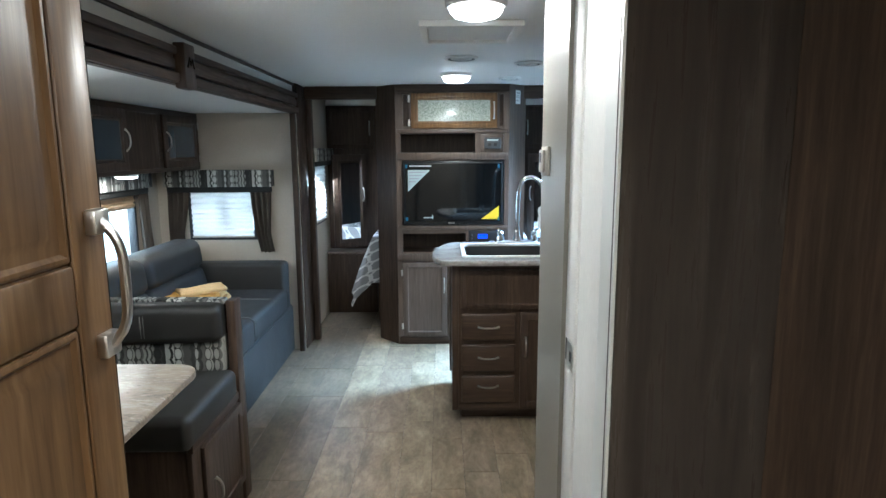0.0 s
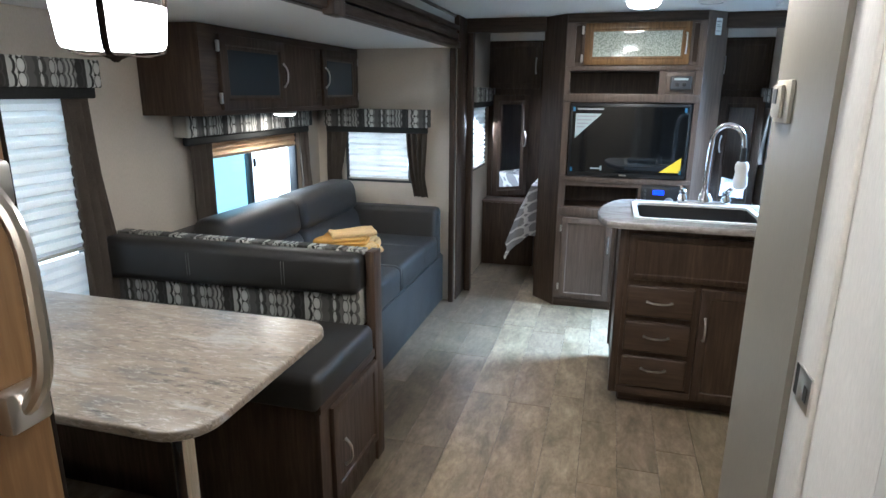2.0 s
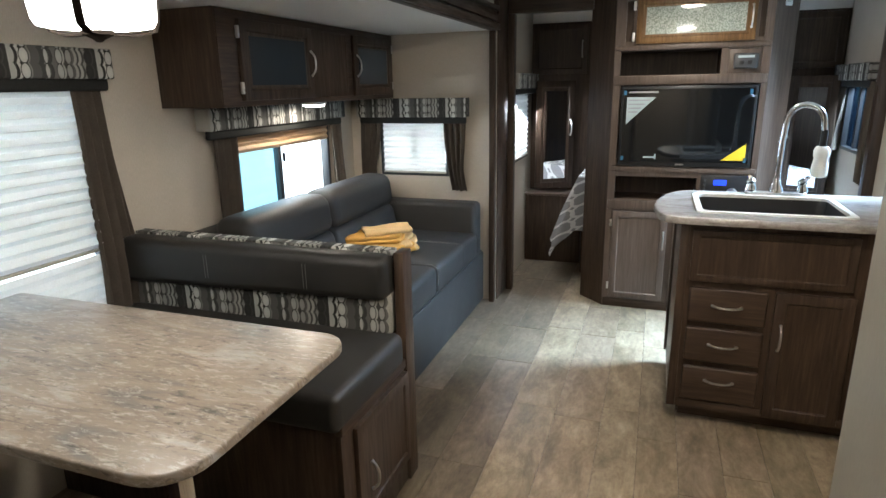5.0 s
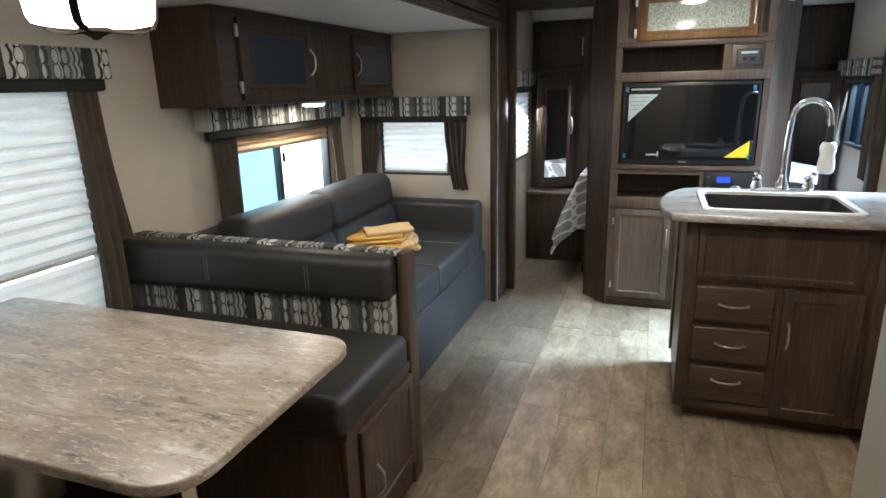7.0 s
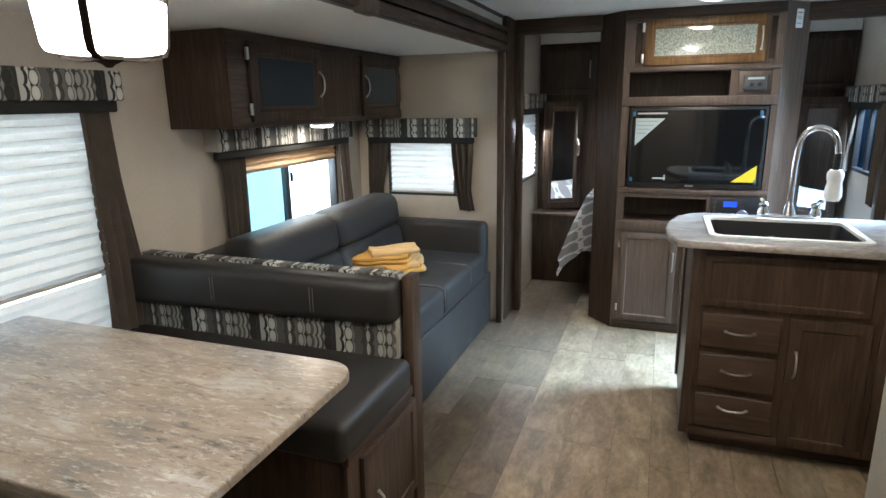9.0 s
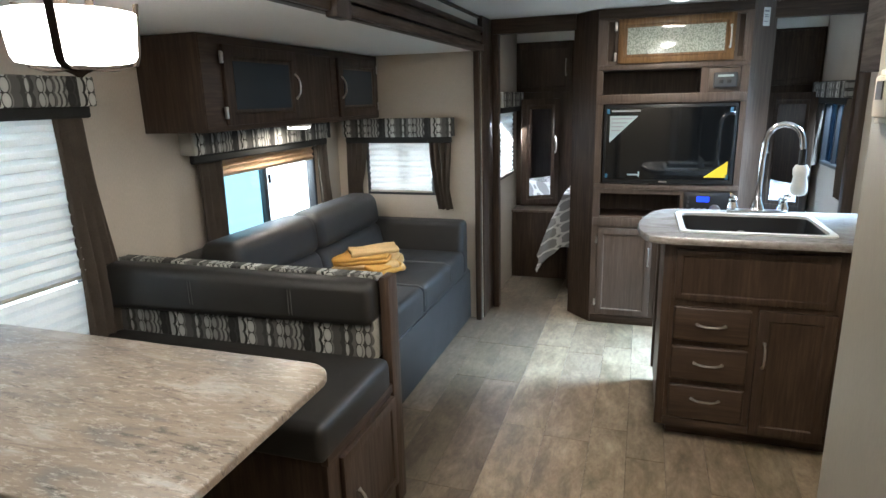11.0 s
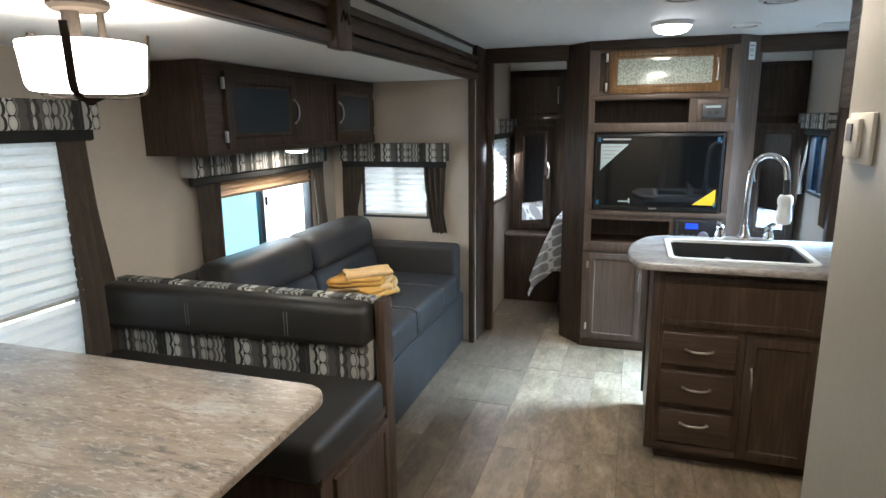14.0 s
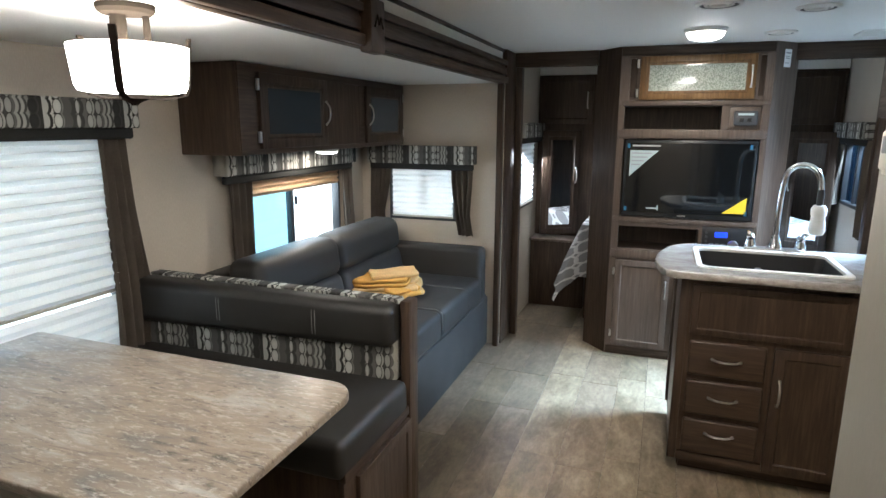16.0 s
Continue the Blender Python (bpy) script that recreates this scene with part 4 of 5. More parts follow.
# ---------------------------------------------------------------- media tower
TY = 4.09
TX0, TX1 = -0.02, 0.79
mt = thing("media_tower", 0.385, TY, 0, "grey-brown wood media tower with cubbies and a glass cabinet", "cabinet")
HOLES = [(0.015, 0.548, 1.428, 1.562), (0.588, 0.752, 1.430, 1.558), (0.022, 0.760, 0.905, 1.372), (0.022, 0.482, 0.700, 0.842),
         (0.035, 0.075, 1.615, 1.835), (0.722, 0.752, 1.615, 1.835)]
part("face", holed_wall("y", TY, 0.018, TX0, TX1, 0, CZ - 0.001, HOLES), TOWER, mt)
for x0 in (0.033, 0.720):
    part("inset_strip", box(x0, x0 + 0.045, TY + 0.0186, TY + 0.030, 1.610, 1.840), WOOD, mt)
part("side", box(TX0 + 0.002, TX0 + 0.016, TY + 0.019, 4.55, 0, CZ - 0.002), WOOD, mt)
part("side", box(TX1 - 0.016, TX1 - 0.002, TY + 0.019, 4.55, 0, CZ - 0.002), WOOD, mt)
part("back", box(TX0 + 0.017, TX1 - 0.017, 4.36, 4.375, 0.05, CZ - 0.003), WOOD, mt)
for z in (0.682, 0.843, 1.412, 1.563):
    part("shelf", box(TX0 + 0.017, TX1 - 0.017, TY + 0.0185, 4.359, z, z + 0.016), WOOD_X, mt)
part("divider", box(0.552, 0.584, TY + 0.0185, 4.358, 1.429, 1.562), WOOD, mt)
part("divider", box(0.484, 0.500, TY + 0.0185, 4.358, 0.699, 0.842), WOOD, mt)
part("lip", box(TX0 + 0.004, TX1 - 0.004, TY - 0.012, TY - 0.001, 0.872, 0.902, 0.003), TOWER, mt)
part("lip", box(TX0 + 0.004, TX1 - 0.004, TY - 0.010, TY - 0.001, 0.640, 0.692, 0.003), TOWER, mt)
part("lip", box(TX0 + 0.004, TX1 - 0.004, TY - 0.010, TY - 0.001, 1.375, 1.424, 0.003), TOWER, mt)
part("lip", box(TX0 + 0.004, TX1 - 0.004, TY - 0.010, TY - 0.001, 1.566, 1.592, 0.003), TOWER, mt)
part("top_rail", box(TX0 + 0.002, TX1 - 0.002, TY - 0.012, TY - 0.001, 1.850, CZ - 0.003, 0.003), WOOD_X, mt)
part("kick_board", box(TX0 + 0.006, TX1 - 0.006, TY - 0.006, TY - 0.001, 0.003, 0.055, 0.002), WOOD_X, mt)
glass_door(mt, "-y", 0.092, TY - 0.001, 1.598, 0.612, 0.245, HONEY, PEBBLE, 0.588, -0.014, 0.042)
ld = part("lower_door", panel_door(face_m("-y", 0.018, TY - 0.001, 0.066), 0.322, 0.560, 0.018, 0.045, 0.006), TOWER, mt)
part("handle", bow_handle(face_m("-y", 0.322, TY - 0.019, 0.455), 0.11, 0.026), NICKEL, ld)
for z in (0.14, 0.55):
    part("hinge", box(0.004, 0.016, TY - 0.016, TY - 0.002, z - 0.022, z + 0.022, 0.003), NICKEL, ld)
part("lower_door", panel_door(face_m("-y", 0.372, TY - 0.001, 0.066), 0.38, 0.560, 0.018, 0.045, 0.006), TOWER, mt)

tv = thing("television", 0.39, TY, 0.912, "black flat television with film stickers still on its screen", "television")
part("bezel", box(0.031, 0.751, TY - 0.022, TY + 0.03, 0.910, 1.367, 0.006), BLACK, tv)
part("screen", box(0.046, 0.736, TY - 0.0245, TY - 0.0215, 0.935, 1.350), SCREEN, tv)
part("stand_foot", box(0.30, 0.48, TY - 0.01, TY + 0.05, 0.9055, 0.9095), BLACK, tv)


def tri(p, q, r, y0, y1):
    bm = bmesh.new()
    a = [bm.verts.new((x, y0, z)) for x, z in (p, q, r)]
    c = [bm.verts.new((x, y1, z)) for x, z in (p, q, r)]
    bm.faces.new(a)
    bm.faces.new(c[::-1])
    for i in range(3):
        bm.faces.new((a[i], c[i], c[(i + 1) % 3], a[(i + 1) % 3]))
    return bm


part("corner_sticker", tri((0.065, 1.305), (0.225, 1.305), (0.065, 1.150), TY - 0.0262, TY - 0.0248), PALEBLUE, tv, "pale printed triangular sticker")
for z, w in ((1.285, 0.115), (1.262, 0.09), (1.240, 0.07), (1.218, 0.05)):
    part("print_bar", box(0.075, 0.075 + w, TY - 0.0272, TY - 0.0264, z, z + 0.007), INK, tv)
part("corner_sticker", tri((0.720, 0.950), (0.595, 0.950), (0.720, 1.045), TY - 0.0262, TY - 0.0248), YELLOW, tv, "bright yellow triangular sticker")
for x, z in ((0.047, 1.318), (0.710, 1.318), (0.047, 0.94), (0.710, 0.94)):
    part("corner_film", box(x, x + 0.015, TY - 0.0262, TY - 0.0248, z, z + 0.026), BLUECORNER, tv)
part("top_strip", box(0.075, 0.235, TY - 0.0260, TY - 0.0248, 1.328, 1.338), INK, tv)
part("film_tab", box(0.175, 0.245, TY - 0.0262, TY - 0.0248, 0.957, 0.966), PALEBLUE, tv)
part("film_tab", box(0.236, 0.244, TY - 0.0275, TY - 0.0263, 0.950, 0.980), PALEBLUE, tv)
part("maker_mark", box(0.355, 0.40, TY - 0.0236, TY - 0.0222, 0.917, 0.926), NICKEL, tv)

cb = thing("control_panel", 0.67, TY, 1.45, "small dark grey wall control box in the tower", "control panel")
part("plate", box(0.590, 0.750, TY + 0.004, TY + 0.012, 1.432, 1.556, 0.002), TOWER, cb)
part("body", box(0.612, 0.732, TY - 0.022, TY + 0.0035, 1.452, 1.532, 0.008, 3), GREYPL, cb)
part("display", box(0.632, 0.712, TY - 0.0245, TY - 0.0222, 1.508, 1.520), PALEBLUE, cb)
for k in range(2):
    part("button", box(0.640 + k * 0.04, 0.662 + k * 0.04, TY - 0.0245, TY - 0.0222, 1.472, 1.492, 0.001), BLACK, cb)

ra = thing("radio", 0.62, TY, 0.705, "black car-style radio with a blue lit display", "radio")
part("body", box(0.502, 0.768, TY - 0.014, TY - 0.0005, 0.708, 0.864, 0.006), BLACK, ra)
part("display", box(0.572, 0.640, TY - 0.0165, TY - 0.0142, 0.806, 0.836), LCD, ra)
bm = lathe([(0.030, 0), (0.030, 0.016), (0.026, 0.022)], 0, 0, 24)
bmesh.ops.transform(bm, matrix=face_m("-y", 0.672, TY - 0.0142, 0.762), verts=bm.verts[:])
part("volume_knob", bm, NICKEL, ra)
for k in range(4):
    part("button", box(0.520, 0.532, TY - 0.017, TY - 0.0142, 0.745 + k * 0.026, 0.761 + k * 0.026, 0.002), GREYPL, ra)
for k in range(3):
    bm = lathe([(0.013, 0), (0.013, 0.008), (0.010, 0.011)], 0, 0, 16)
    bmesh.ops.transform(bm, matrix=face_m("-y", 0.557 + k * 0.032, TY - 0.0142, 0.757), verts=bm.verts[:])
    part("button", bm, GREYPL, ra)

# ---------------------------------------------------------------- kitchen island
IY, IX = 2.765, 0.362
WZ0, WZ = 0.869, 0.898      # underside and top of the worktop
ki = thing("kitchen_island", 0.9, 3.05, 0, "dark walnut island cabinet with drawers and a door", "cabinet")
part("side", box(IX, IX + 0.018, IY, 3.345, 0.075, WZ0 - 0.001, 0.002), TOWER, ki)
part("face_frame", holed_wall("y", IY - 0.001, 0.018, IX + 0.0185, XR - 0.002, 0.075, WZ0 - 0.001, []), WOOD, ki)
part("bottom", box(IX + 0.0185, XR - 0.002, IY + 0.018, 3.325, 0.076, 0.090), WOOD, ki)
part("back", box(IX + 0.0185, XR - 0.002, 3.327, 3.343, 0.075, WZ0 - 0.001), WOOD, ki)
part("kick_board", box(0.410, XR - 0.002, IY + 0.068, IY + 0.084, 0.001, 0.0755, 0.002), WOOD_X, ki)
part("kick_board", box(0.404, 0.418, IY + 0.0845, 3.335, 0.001, 0.0755, 0.002), WOOD_Y, ki)
part("base_trim", box(IX + 0.031, XR - 0.002, IY - 0.008, IY - 0.0015, 0.075, 0.112, 0.002), WOOD_X, ki)
part("corner_post", box(IX - 0.003, IX + 0.030, IY - 0.008, IY - 0.0012, 0.075, WZ0 - 0.002, 0.003), WOOD, ki)
part("false_front", panel_door(face_m("-y", 0.405, IY - 0.001, 0.632), 0.555, 0.205, 0.016, 0.03, 0.005), WOOD, ki)
for z0, z1, hz in ((0.462, 0.608, 0.537), (0.292, 0.440, 0.372), (0.120, 0.270, 0.215)):
    d = part("drawer", box(0.408, 0.690, IY - 0.022, IY - 0.0015, z0, z1, 0.010, 3), WOOD_X, ki)
    part("handle", bow_handle(face_m("-y", 0.548, IY - 0.021, hz), 0.105, 0.026, 0.0045, False), NICKEL, d)
d = part("door", panel_door(face_m("-y", 0.715, IY - 0.001, 0.085), 0.262, 0.525, 0.018, 0.05, 0.006), WOOD, ki)
part("handle", bow_handle(face_m("-y", 0.742, IY - 0.019, 0.43), 0.105, 0.026), NICKEL, d)
part("door", panel_door(face_m("-y", 1.0, IY - 0.001, 0.085), 0.38, 0.735, 0.018, 0.05, 0.006), WOOD, ki)
part("end_bracket", box(IX - 0.012, IX - 0.001, 3.262, 3.340, 0.10, 0.866, 0.003), TOWER, ki)

# worktop with the sink's cut-out
SX0, SX1, SY0, SY1 = 0.412, 0.958, 2.782, 3.212
WB0, WB1 = 2.700, 3.315
wt = thing("worktop", 0.8, 3.0, WZ0, "pale stone-look laminate worktop with a rounded end", "worktop")
left = [(0.305, 2.713), (0.287, 2.755), (0.270, 2.83), (0.263, 2.92), (0.268, 3.01), (0.283, 3.10), (0.302, 3.17), (0.330, 3.24), (0.365, 3.29), (0.410, 3.313)]
part("slab_left", slab([(SX0 + 0.012, WB0), (SX0 + 0.012, WB1)] + left[::-1] + [(0.345, WB0)], WZ0, WZ), COUNTER, wt)
part("slab_front", box(SX0 + 0.013, XR - 0.002, WB0, SY0 + 0.014, WZ0, WZ), COUNTER, wt)
part("slab_back", box(SX0 + 0.013, XR - 0.002, SY1 - 0.014, WB1, WZ0, WZ), COUNTER, wt)
part("slab_right", box(SX1 - 0.012, XR - 0.002, SY0 + 0.0145, SY1 - 0.0145, WZ0, WZ), COUNTER, wt)
zm = (WZ0 + WZ) / 2
edge = [(XR - 0.003, WB0 - 0.001, zm), (0.345, WB0 - 0.001, zm)] + [(x, y, zm) for x, y in left]
bm = bmesh.new()
prof = [(-0.002, -0.0160), (0.007, -0.014), (0.011, -0.007), (0.011, 0.006), (0.007, 0.0125), (-0.002, 0.0148)]
rings = []
for i, p in enumerate(edge):
    p = Vector(p)
    d = (Vector(edge[min(i + 1, len(edge) - 1)]) - Vector(edge[max(i - 1, 0)])).normalized()
    out = Vector((d.y, -d.x, 0)) * -1
    if i == 0 or i == 1:
        out = (out + Vector((0, -1, 0))).normalized()
    rings.append([bm.verts.new(p + out * u + Vector((0, 0, w))) for u, w in prof])
for a, c in zip(rings, rings[1:]):
    for k in range(len(prof)):
        bm.faces.new((a[k], a[(k + 1) % len(prof)], c[(k + 1) % len(prof)], c[k]))
bm.faces.new(rings[0])
bm.faces.new(rings[-1])
part("edge_band", bm, COUNTER, wt)

sk = thing("sink", 0.7, 3.0, 0.75, "black double-bowl sink with an off-white rim", "sink")
out = rounded(SX0, SX1, SY0, SY1, (0.03,) * 4, 6)
inn = rounded(SX0 + 0.022, SX1 - 0.022, SY0 + 0.026, SY1 - 0.026, (0.035,) * 4, 6)
bm = bmesh.new()
lo = [bm.verts.new((x, y, WZ + 0.0002)) for x, y in out]
hi = [bm.verts.new((x, y, WZ + 0.0065)) for x, y in out]
ih = [bm.verts.new((x, y, WZ + 0.0065)) for x, y in inn]
il = [bm.verts.new((x, y, WZ - 0.008)) for x, y in inn]
n = len(out)
for a, c in ((lo, hi), (hi, ih), (ih, il)):
    for k in range(n):
        bm.faces.new((a[k], a[(k + 1) % n], c[(k + 1) % n], c[k]))
bmesh.ops.bevel(bm, geom=[e for e in bm.edges if all(abs(v.co.z - WZ + 0.0065) < 1e-5 for v in e.verts) and len(e.link_faces) == 2 and abs(e.calc_face_angle(0)) > 0.5], offset=0.002, segments=2, affect="EDGES")
part("rim", bm, SINKRIM, sk)
bm = bmesh.new()
tp = [bm.verts.new((x, y, WZ - 0.006)) for x, y in inn]
bt = [bm.verts.new((0.685 + (x - 0.685) * 0.93, 3.0 + (y - 3.0) * 0.90, 0.765)) for x, y in inn]
for k in range(n):
    bm.faces.new((tp[k], tp[(k + 1) % n], bt[(k + 1) % n], bt[k]))
bm.faces.new(bt)
part("bowl", bm, SINKBLACK, sk)
part("bowl_divider", box(0.670, 0.700, SY0 + 0.035, SY1 - 0.035, 0.767, 0.835, 0.008, 3), SINKBLACK, sk)
for x in (0.555, 0.815):
    part("drain", lathe([(0.04, 0.7655), (0.04, 0.769), (0.03, 0.7675)], x, 3.0, 20), NICKEL, sk)

fa = thing("tap", 0.752, 3.247, WZ, "chrome gooseneck tap with a white pull-down spray head", "tap")
FX, FY = 0.752, 3.247
part("base_plate", slab(rounded(FX - 0.122, FX + 0.122, FY - 0.027, FY + 0.027, (0.026,) * 4, 6), WZ + 0.0005, WZ + 0.016, 0.005), NICKEL, fa)
pts = [(FX, FY, WZ + 0.016), (FX, FY, 1.02), (FX + 0.002, FY - 0.001, 1.14), (FX + 0.006, FY - 0.004, 1.20)]
for k in range(1, 13):
    a = math.pi * (1 - k / 12)
    pts.append((FX + 0.072 + 0.066 * math.cos(a), FY - 0.028 - 0.022 * math.cos(a), 1.210 + 0.078 * math.sin(a)))
pts.append((FX + 0.141, FY - 0.052, 1.185))
part("neck", tube(pts, 0.0125, 14), CHROME, fa)
hx, hy = FX + 0.143, FY - 0.053
part("coupling", lathe([(0.0115, 1.188), (0.0135, 1.172), (0.0135, 1.118)], hx, hy, 18), BLACK, fa)
part("spray_head", lathe([(0.014, 0.990), (0.026, 0.994), (0.033, 1.012), (0.031, 1.040), (0.026, 1.070), (0.030, 1.080), (0.031, 1.104), (0.022, 1.120)], hx, hy, 24), WHITEPL, fa)
for s in (-1, 1):
    x = FX + s * 0.100
    part("valve", lathe([(0.023, WZ + 0.016), (0.024, WZ + 0.030), (0.017, WZ + 0.048), (0.020, WZ + 0.062), (0.012, WZ + 0.074)], x, FY, 20), CHROME, fa)
    part("lever", tube([(x, FY, WZ + 0.066), (x + s * 0.006, FY - 0.012, WZ + 0.076), (x + s * 0.012, FY - 0.030, WZ + 0.086), (x + s * 0.014, FY - 0.046, WZ + 0.088)], [0.012, 0.011, 0.009, 0.007], 12), CHROME, fa)
part("neck_base", lathe([(0.029, WZ + 0.016), (0.027, WZ + 0.032), (0.018, WZ + 0.052), (0.0135, WZ + 0.078)], FX, FY, 20), CHROME, fa)

oc = thing("wall_cabinet", 1.2, 2.2, 1.48, "dark walnut wall cabinet above the kitchen run", "cabinet")
part("body", box(0.955, XR - 0.002, 1.60, 2.80, 1.48, CZ - 0.002, 0.003), WOOD, oc)
part("face_frame", box(0.947, 0.9545, 1.602, 2.798, 1.482, CZ - 0.004, 0.002), WOOD_Y, oc)

# ---------------------------------------------------------------- ceiling fixtures
# The fourth dome is out of view, added to house the rear fill.
for x, y, lab in ((0.42, 1.72, "round ceiling dome light, lit, in the hall"), (0.40, 3.52, "round ceiling dome light, lit, before the tower"), (0.34, 0.60, "round ceiling dome light, lit, by the bathroom"), (0.30, -0.85, "unseen ceiling dome light added as fill at the rear")):
    cl = thing("ceiling_light", x, y, 1.85, lab, "light", "ceiling dome lights")
    part("ring", lathe([(0.098, CZ - 0.0005), (0.098, CZ - 0.012), (0.092, CZ - 0.020), (0.086, CZ - 0.020)], x, y, 40), WHITEPL, cl)
    part("lens", lathe([(0.085, CZ - 0.018), (0.083, CZ - 0.032), (0.069, CZ - 0.046), (0.040, CZ - 0.054), (0.010, CZ - 0.056)], x, y, 40), GLOWDOME, cl)
for x, y, r in ((0.41, 2.865, 0.085), (0.775, 3.06, 0.078), (0.752, 3.735, 0.072)):
    sp = thing("ceiling_vent", x, y, 1.89, "round pale ceiling vent with ringed grille", "vent", "round ceiling vents")
    part("rim", lathe([(r, CZ - 0.0005), (r, CZ - 0.008), (r - 0.01, CZ - 0.013), (r - 0.016, CZ - 0.010), (r - 0.017, CZ - 0.002)], x, y, 32), WHITEPL, sp)
    for q in (0.30, 0.52, 0.72):
        part("grille_ring", lathe([(r * q, CZ - 0.001), (r * q, CZ - 0.010), (r * (q + 0.12), CZ - 0.010), (r * (q + 0.12), CZ - 0.001)], x, y, 28), GREYPL if q > 0.6 else WHITEPL, sp)
hv = thing("roof_hatch", 0.42, 2.15, 1.88, "square white roof hatch flange", "roof vent")
for x0, x1, y0, y1 in ((0.23, 0.61, 1.985, 2.015), (0.23, 0.61, 2.335, 2.365), (0.23, 0.26, 2.015, 2.335), (0.58, 0.61, 2.015, 2.335)):
    part("flange", box(x0, x1, y0, y1, CZ - 0.022, CZ - 0.0005, 0.004), WHITEPL, hv)
part("cover", box(0.26, 0.58, 2.015, 2.335, CZ - 0.010, CZ - 0.001, 0.002), CEIL, hv)
av = thing("ceiling_register", 1.19, 3.88, 1.89, "small white square ceiling register", "vent")
part("frame", box(1.11, 1.27, 3.80, 3.96, CZ - 0.012, CZ - 0.0005, 0.003), WHITEPL, av)
for k in range(5):
    part("slat", box(1.115, 1.255, 3.818 + k * 0.026, 3.828 + k * 0.026, CZ - 0.017, CZ - 0.0121, 0.001), WHITEPL, av)

# ---------------------------------------------------------------- bedroom
for s, x0, x1 in ((0, XL + 0.004, -0.27), (1, 1.02, XR - 0.004)):
    wd = thing("wardrobe", (x0 + x1) / 2, YF + 0.3, 0, "dark walnut wardrobe with a mirror door", "wardrobe", "bedroom wardrobes")
    part("body", box(x0, x1, YF + 0.02, 6.88, 0.56, 1.835, 0.002), WOOD, wd)
    part("soffit", box(x0, x1, YF + 0.02, 6.88, 1.836, CZ - 0.002), CEIL, wd, "white soffit board")
    part("nightstand_top", box(x0, x1, 4.96, YF + 0.30, 0.540, 0.558, 0.004), TOWER, wd)
    part("nightstand_front", box(x0 + 0.004, x1 - 0.004, 4.975, YF + 0.30, 0.004, 0.539, 0.002), WOOD, wd)
    du = part("upper_door", panel_door(face_m("-y", x0 + 0.01, YF + 0.019, 1.46), x1 - x0 - 0.03, 0.36, 0.018, 0.05, 0.006), WOOD, wd)
    part("handle", bow_handle(face_m("-y", x1 - 0.06 if s == 0 else x0 + 0.05, YF + 0.001, 1.64), 0.12, 0.026), NICKEL, du)
    c0 = x0 + 0.06 if s == 0 else x0 + 0.02
    mid = Vector((c0 + 0.150 + 0.025 * s, YF - 0.085, 0))
    turn = Matrix.Translation(mid) @ Matrix.Rotation(radians(30 - 60 * s), 4, "Z")

    def aj(b, turn=turn):
        bmesh.ops.transform(b, matrix=turn, verts=b.verts[:])
        return b
    dl = part("mirror_door", aj(panel_door(face_m("-y", -0.155, 0.009, 0.59), 0.31, 0.82, 0.018, 0.060, 0.006)), WOOD, wd, "mirror door standing ajar")
    part("mirror", aj(box(-0.088, 0.088, -0.0045, -0.0025, 0.665, 1.335)), MIRROR, dl, "narrow mirror panel")
    part("handle", aj(bow_handle(face_m("-y", 0.122 - 0.244 * s, -0.009, 1.06), 0.12, 0.026)), NICKEL, dl)

bd = thing("bed", 0.38, 5.6, 0, "bed with a grey ring-print bedcover hanging over its edge", "bed")
part("box_base", box(-0.24, 0.98, 4.72, 6.85, 0.004, 0.40, 0.01), WOOD, bd)
part("mattress", box(-0.26, 1.0, 4.70, 6.86, 0.405, 0.70, 0.05, 4), WHITEPL, bd)
bm = bmesh.new()
NX, NY = 60, 48
TOPZ, EX, EY = 0.735, -0.275, 4.685
grid = []
for j in range(NY + 1):
    row = []
    for i in range(NX + 1):
        u = EX - 0.50 + (1.02 + 0.35 - EX + 0.50) * i / NX
        v = EY - 0.42 + (6.8 - EY + 0.42) * j / NY
        ex, ey, er = max(0, EX - u), max(0, EY - v), max(0, u - 1.02)
        far = min(1.0, max(0.0, (v - EY) / 0.9))
        k1, k2 = max(ex, ey, er), min(max(ex, er), ey)
        z = TOPZ - 0.93 * k1 - 0.30 * k2
        x = min(max(u, EX), 1.02) - 0.36 * ex + 0.2 * er
        y = max(v, EY) - 0.10 * ey
        f = min(1.0, k1 * 5)
        x += 0.009 * f * math.sin(v * 17)
        y += 0.010 * f * math.sin(u * 15)
        z += 0.012 * noise.noise(Vector((u * 5, v * 5, 0)))
        row.append(bm.verts.new((x, y, z)))
    grid.append(row)
for j in range(NY):
    for i in range(NX):
        bm.faces.new((grid[j][i], grid[j][i + 1], grid[j + 1][i + 1], grid[j + 1][i]))
ext_faces = bm.faces[:]
bmesh.ops.recalc_face_normals(bm, faces=ext_faces)
bmesh.ops.solidify(bm, geom=ext_faces, thickness=0.018)
part("bedcover", bm, COMFORTER, bd, "grey bedcover printed with white rings")

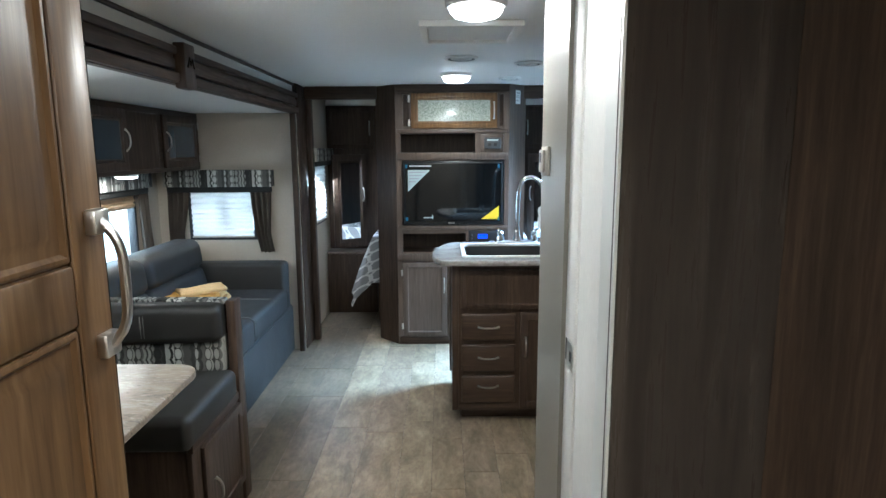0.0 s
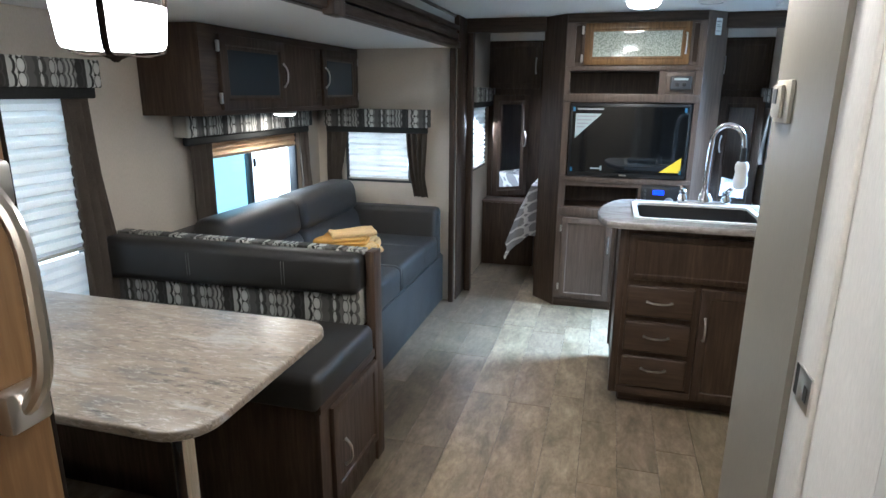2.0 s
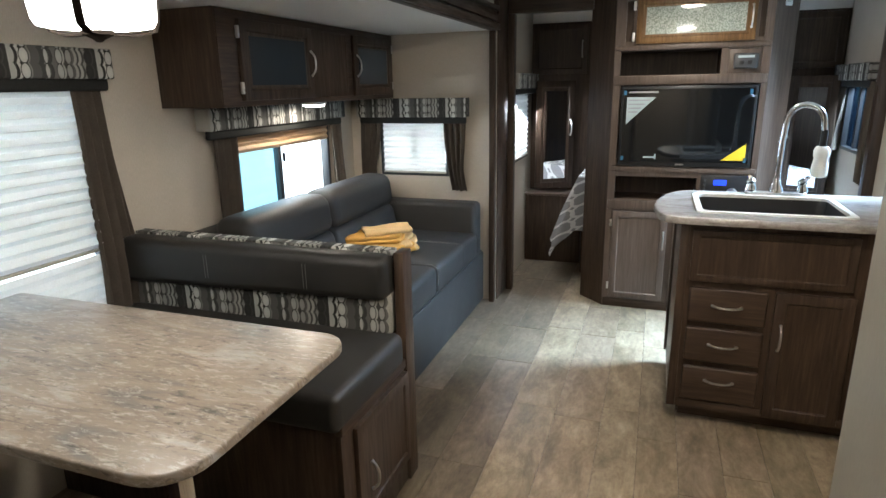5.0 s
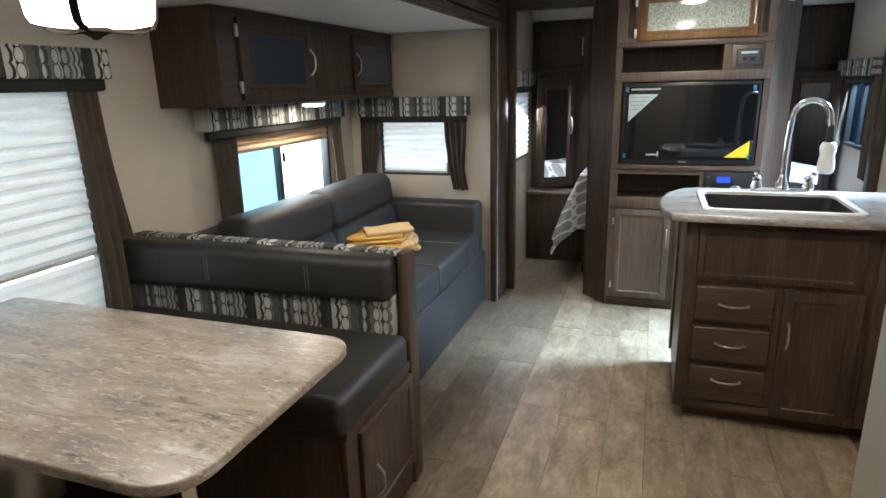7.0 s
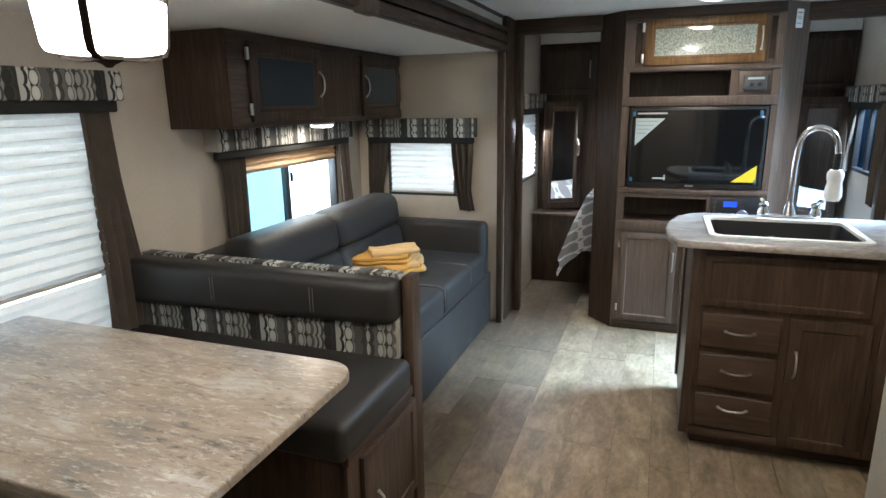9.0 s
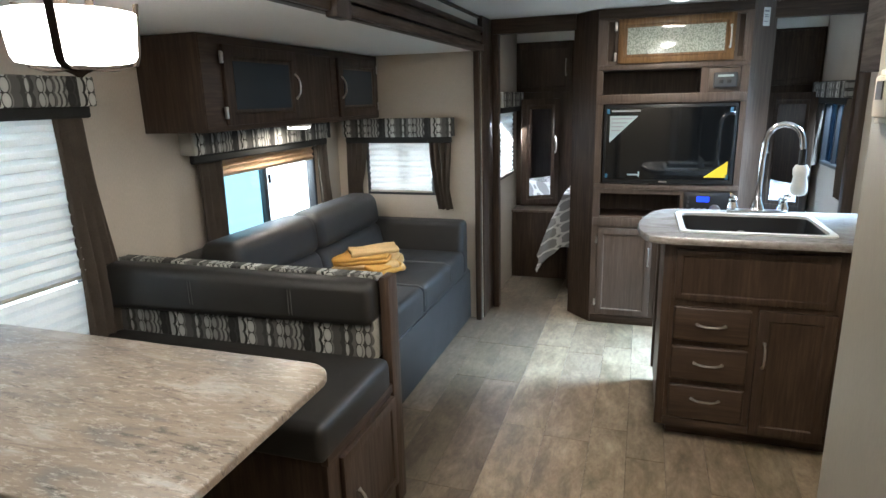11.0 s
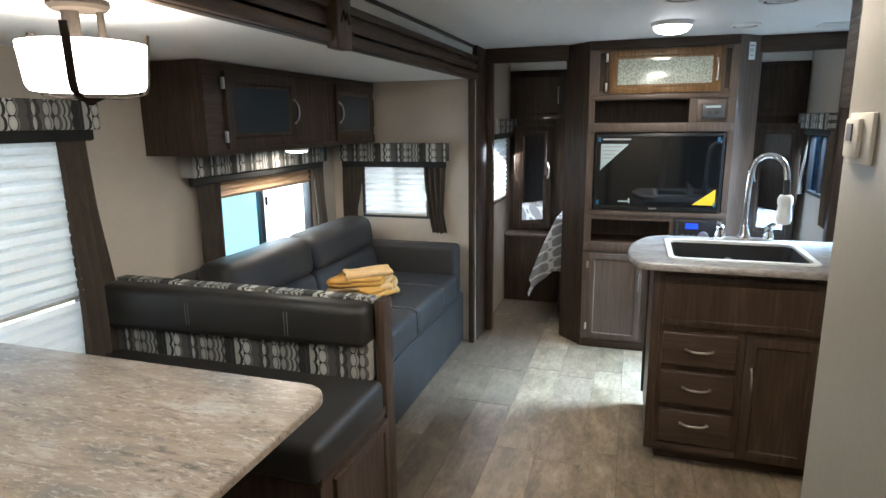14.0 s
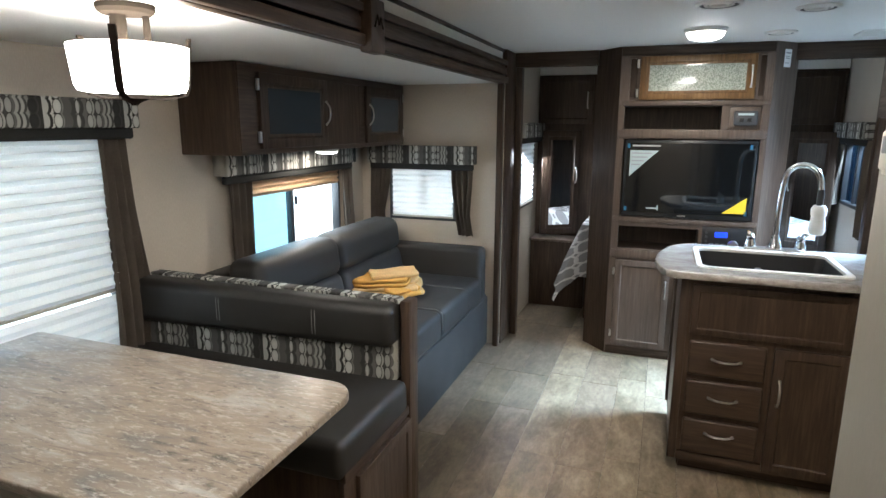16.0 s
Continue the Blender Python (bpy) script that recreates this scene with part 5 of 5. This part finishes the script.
# ---------------------------------------------------------------- ground outside
whole("ground", box(-60, 60, -60, 60, -0.72, -0.70), mat("grey_gravel_ground", (0.25, 0.25, 0.24), 0.9), "grey gravel ground outside", "ground", "structure")

SKYGLOW = emit("bright_hazy_distance", (0.86, 0.96, 1.0), 2.0)
whole("backdrop_west", box(-4.05, -4.0, -8, 12, -0.69, 5), SKYGLOW, "bright hazy distance outside the windows", "backdrop", "structure")
whole("backdrop_north", box(-8.9, -0.9, 16.0, 16.05, -0.69, 6), SKYGLOW, "bright hazy distance past the end window", "backdrop", "structure")
whole("backdrop_east", box(9.0, 9.05, -12, 18, -0.69, 6), emit("dim_blue_distance", (0.35, 0.6, 0.75), 0.7), "bright hazy distance on the entry side", "backdrop", "structure")

# ---------------------------------------------------------------- floor planks
rnd = random.Random(5)
meshes = {}


def plank_mesh(w, l):
    key = (round(w, 3), round(l, 3))
    if key not in meshes:
        b = box(-w / 2 + 0.0006, w / 2 - 0.0006, -l / 2 + 0.0006, l / 2 - 0.0006, -0.006, 0.0, 0.0012, 1)
        me = bpy.data.meshes.new("plank")
        b.to_mesh(me)
        b.free()
        me.materials.append(FLOOR)
        meshes[key] = me
    return meshes[key]


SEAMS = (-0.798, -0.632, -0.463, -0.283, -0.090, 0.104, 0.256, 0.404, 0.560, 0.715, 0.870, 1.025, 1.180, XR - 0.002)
TONES = (0.56, 0.48, 0.54, 0.87, 0.86, 0.84, 0.90, 0.70, 0.92, 0.80, 0.9, 0.75, 0.9)     # tone of each course, the first three much darker
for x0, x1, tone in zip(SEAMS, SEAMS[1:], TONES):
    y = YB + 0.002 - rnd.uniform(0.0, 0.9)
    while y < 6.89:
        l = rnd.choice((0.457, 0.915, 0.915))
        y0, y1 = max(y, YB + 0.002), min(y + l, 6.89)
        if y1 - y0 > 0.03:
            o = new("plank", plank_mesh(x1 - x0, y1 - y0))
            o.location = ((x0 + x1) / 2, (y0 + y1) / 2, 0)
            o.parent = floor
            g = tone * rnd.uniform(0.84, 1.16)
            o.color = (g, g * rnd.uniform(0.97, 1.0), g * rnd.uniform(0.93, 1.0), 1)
        y += l
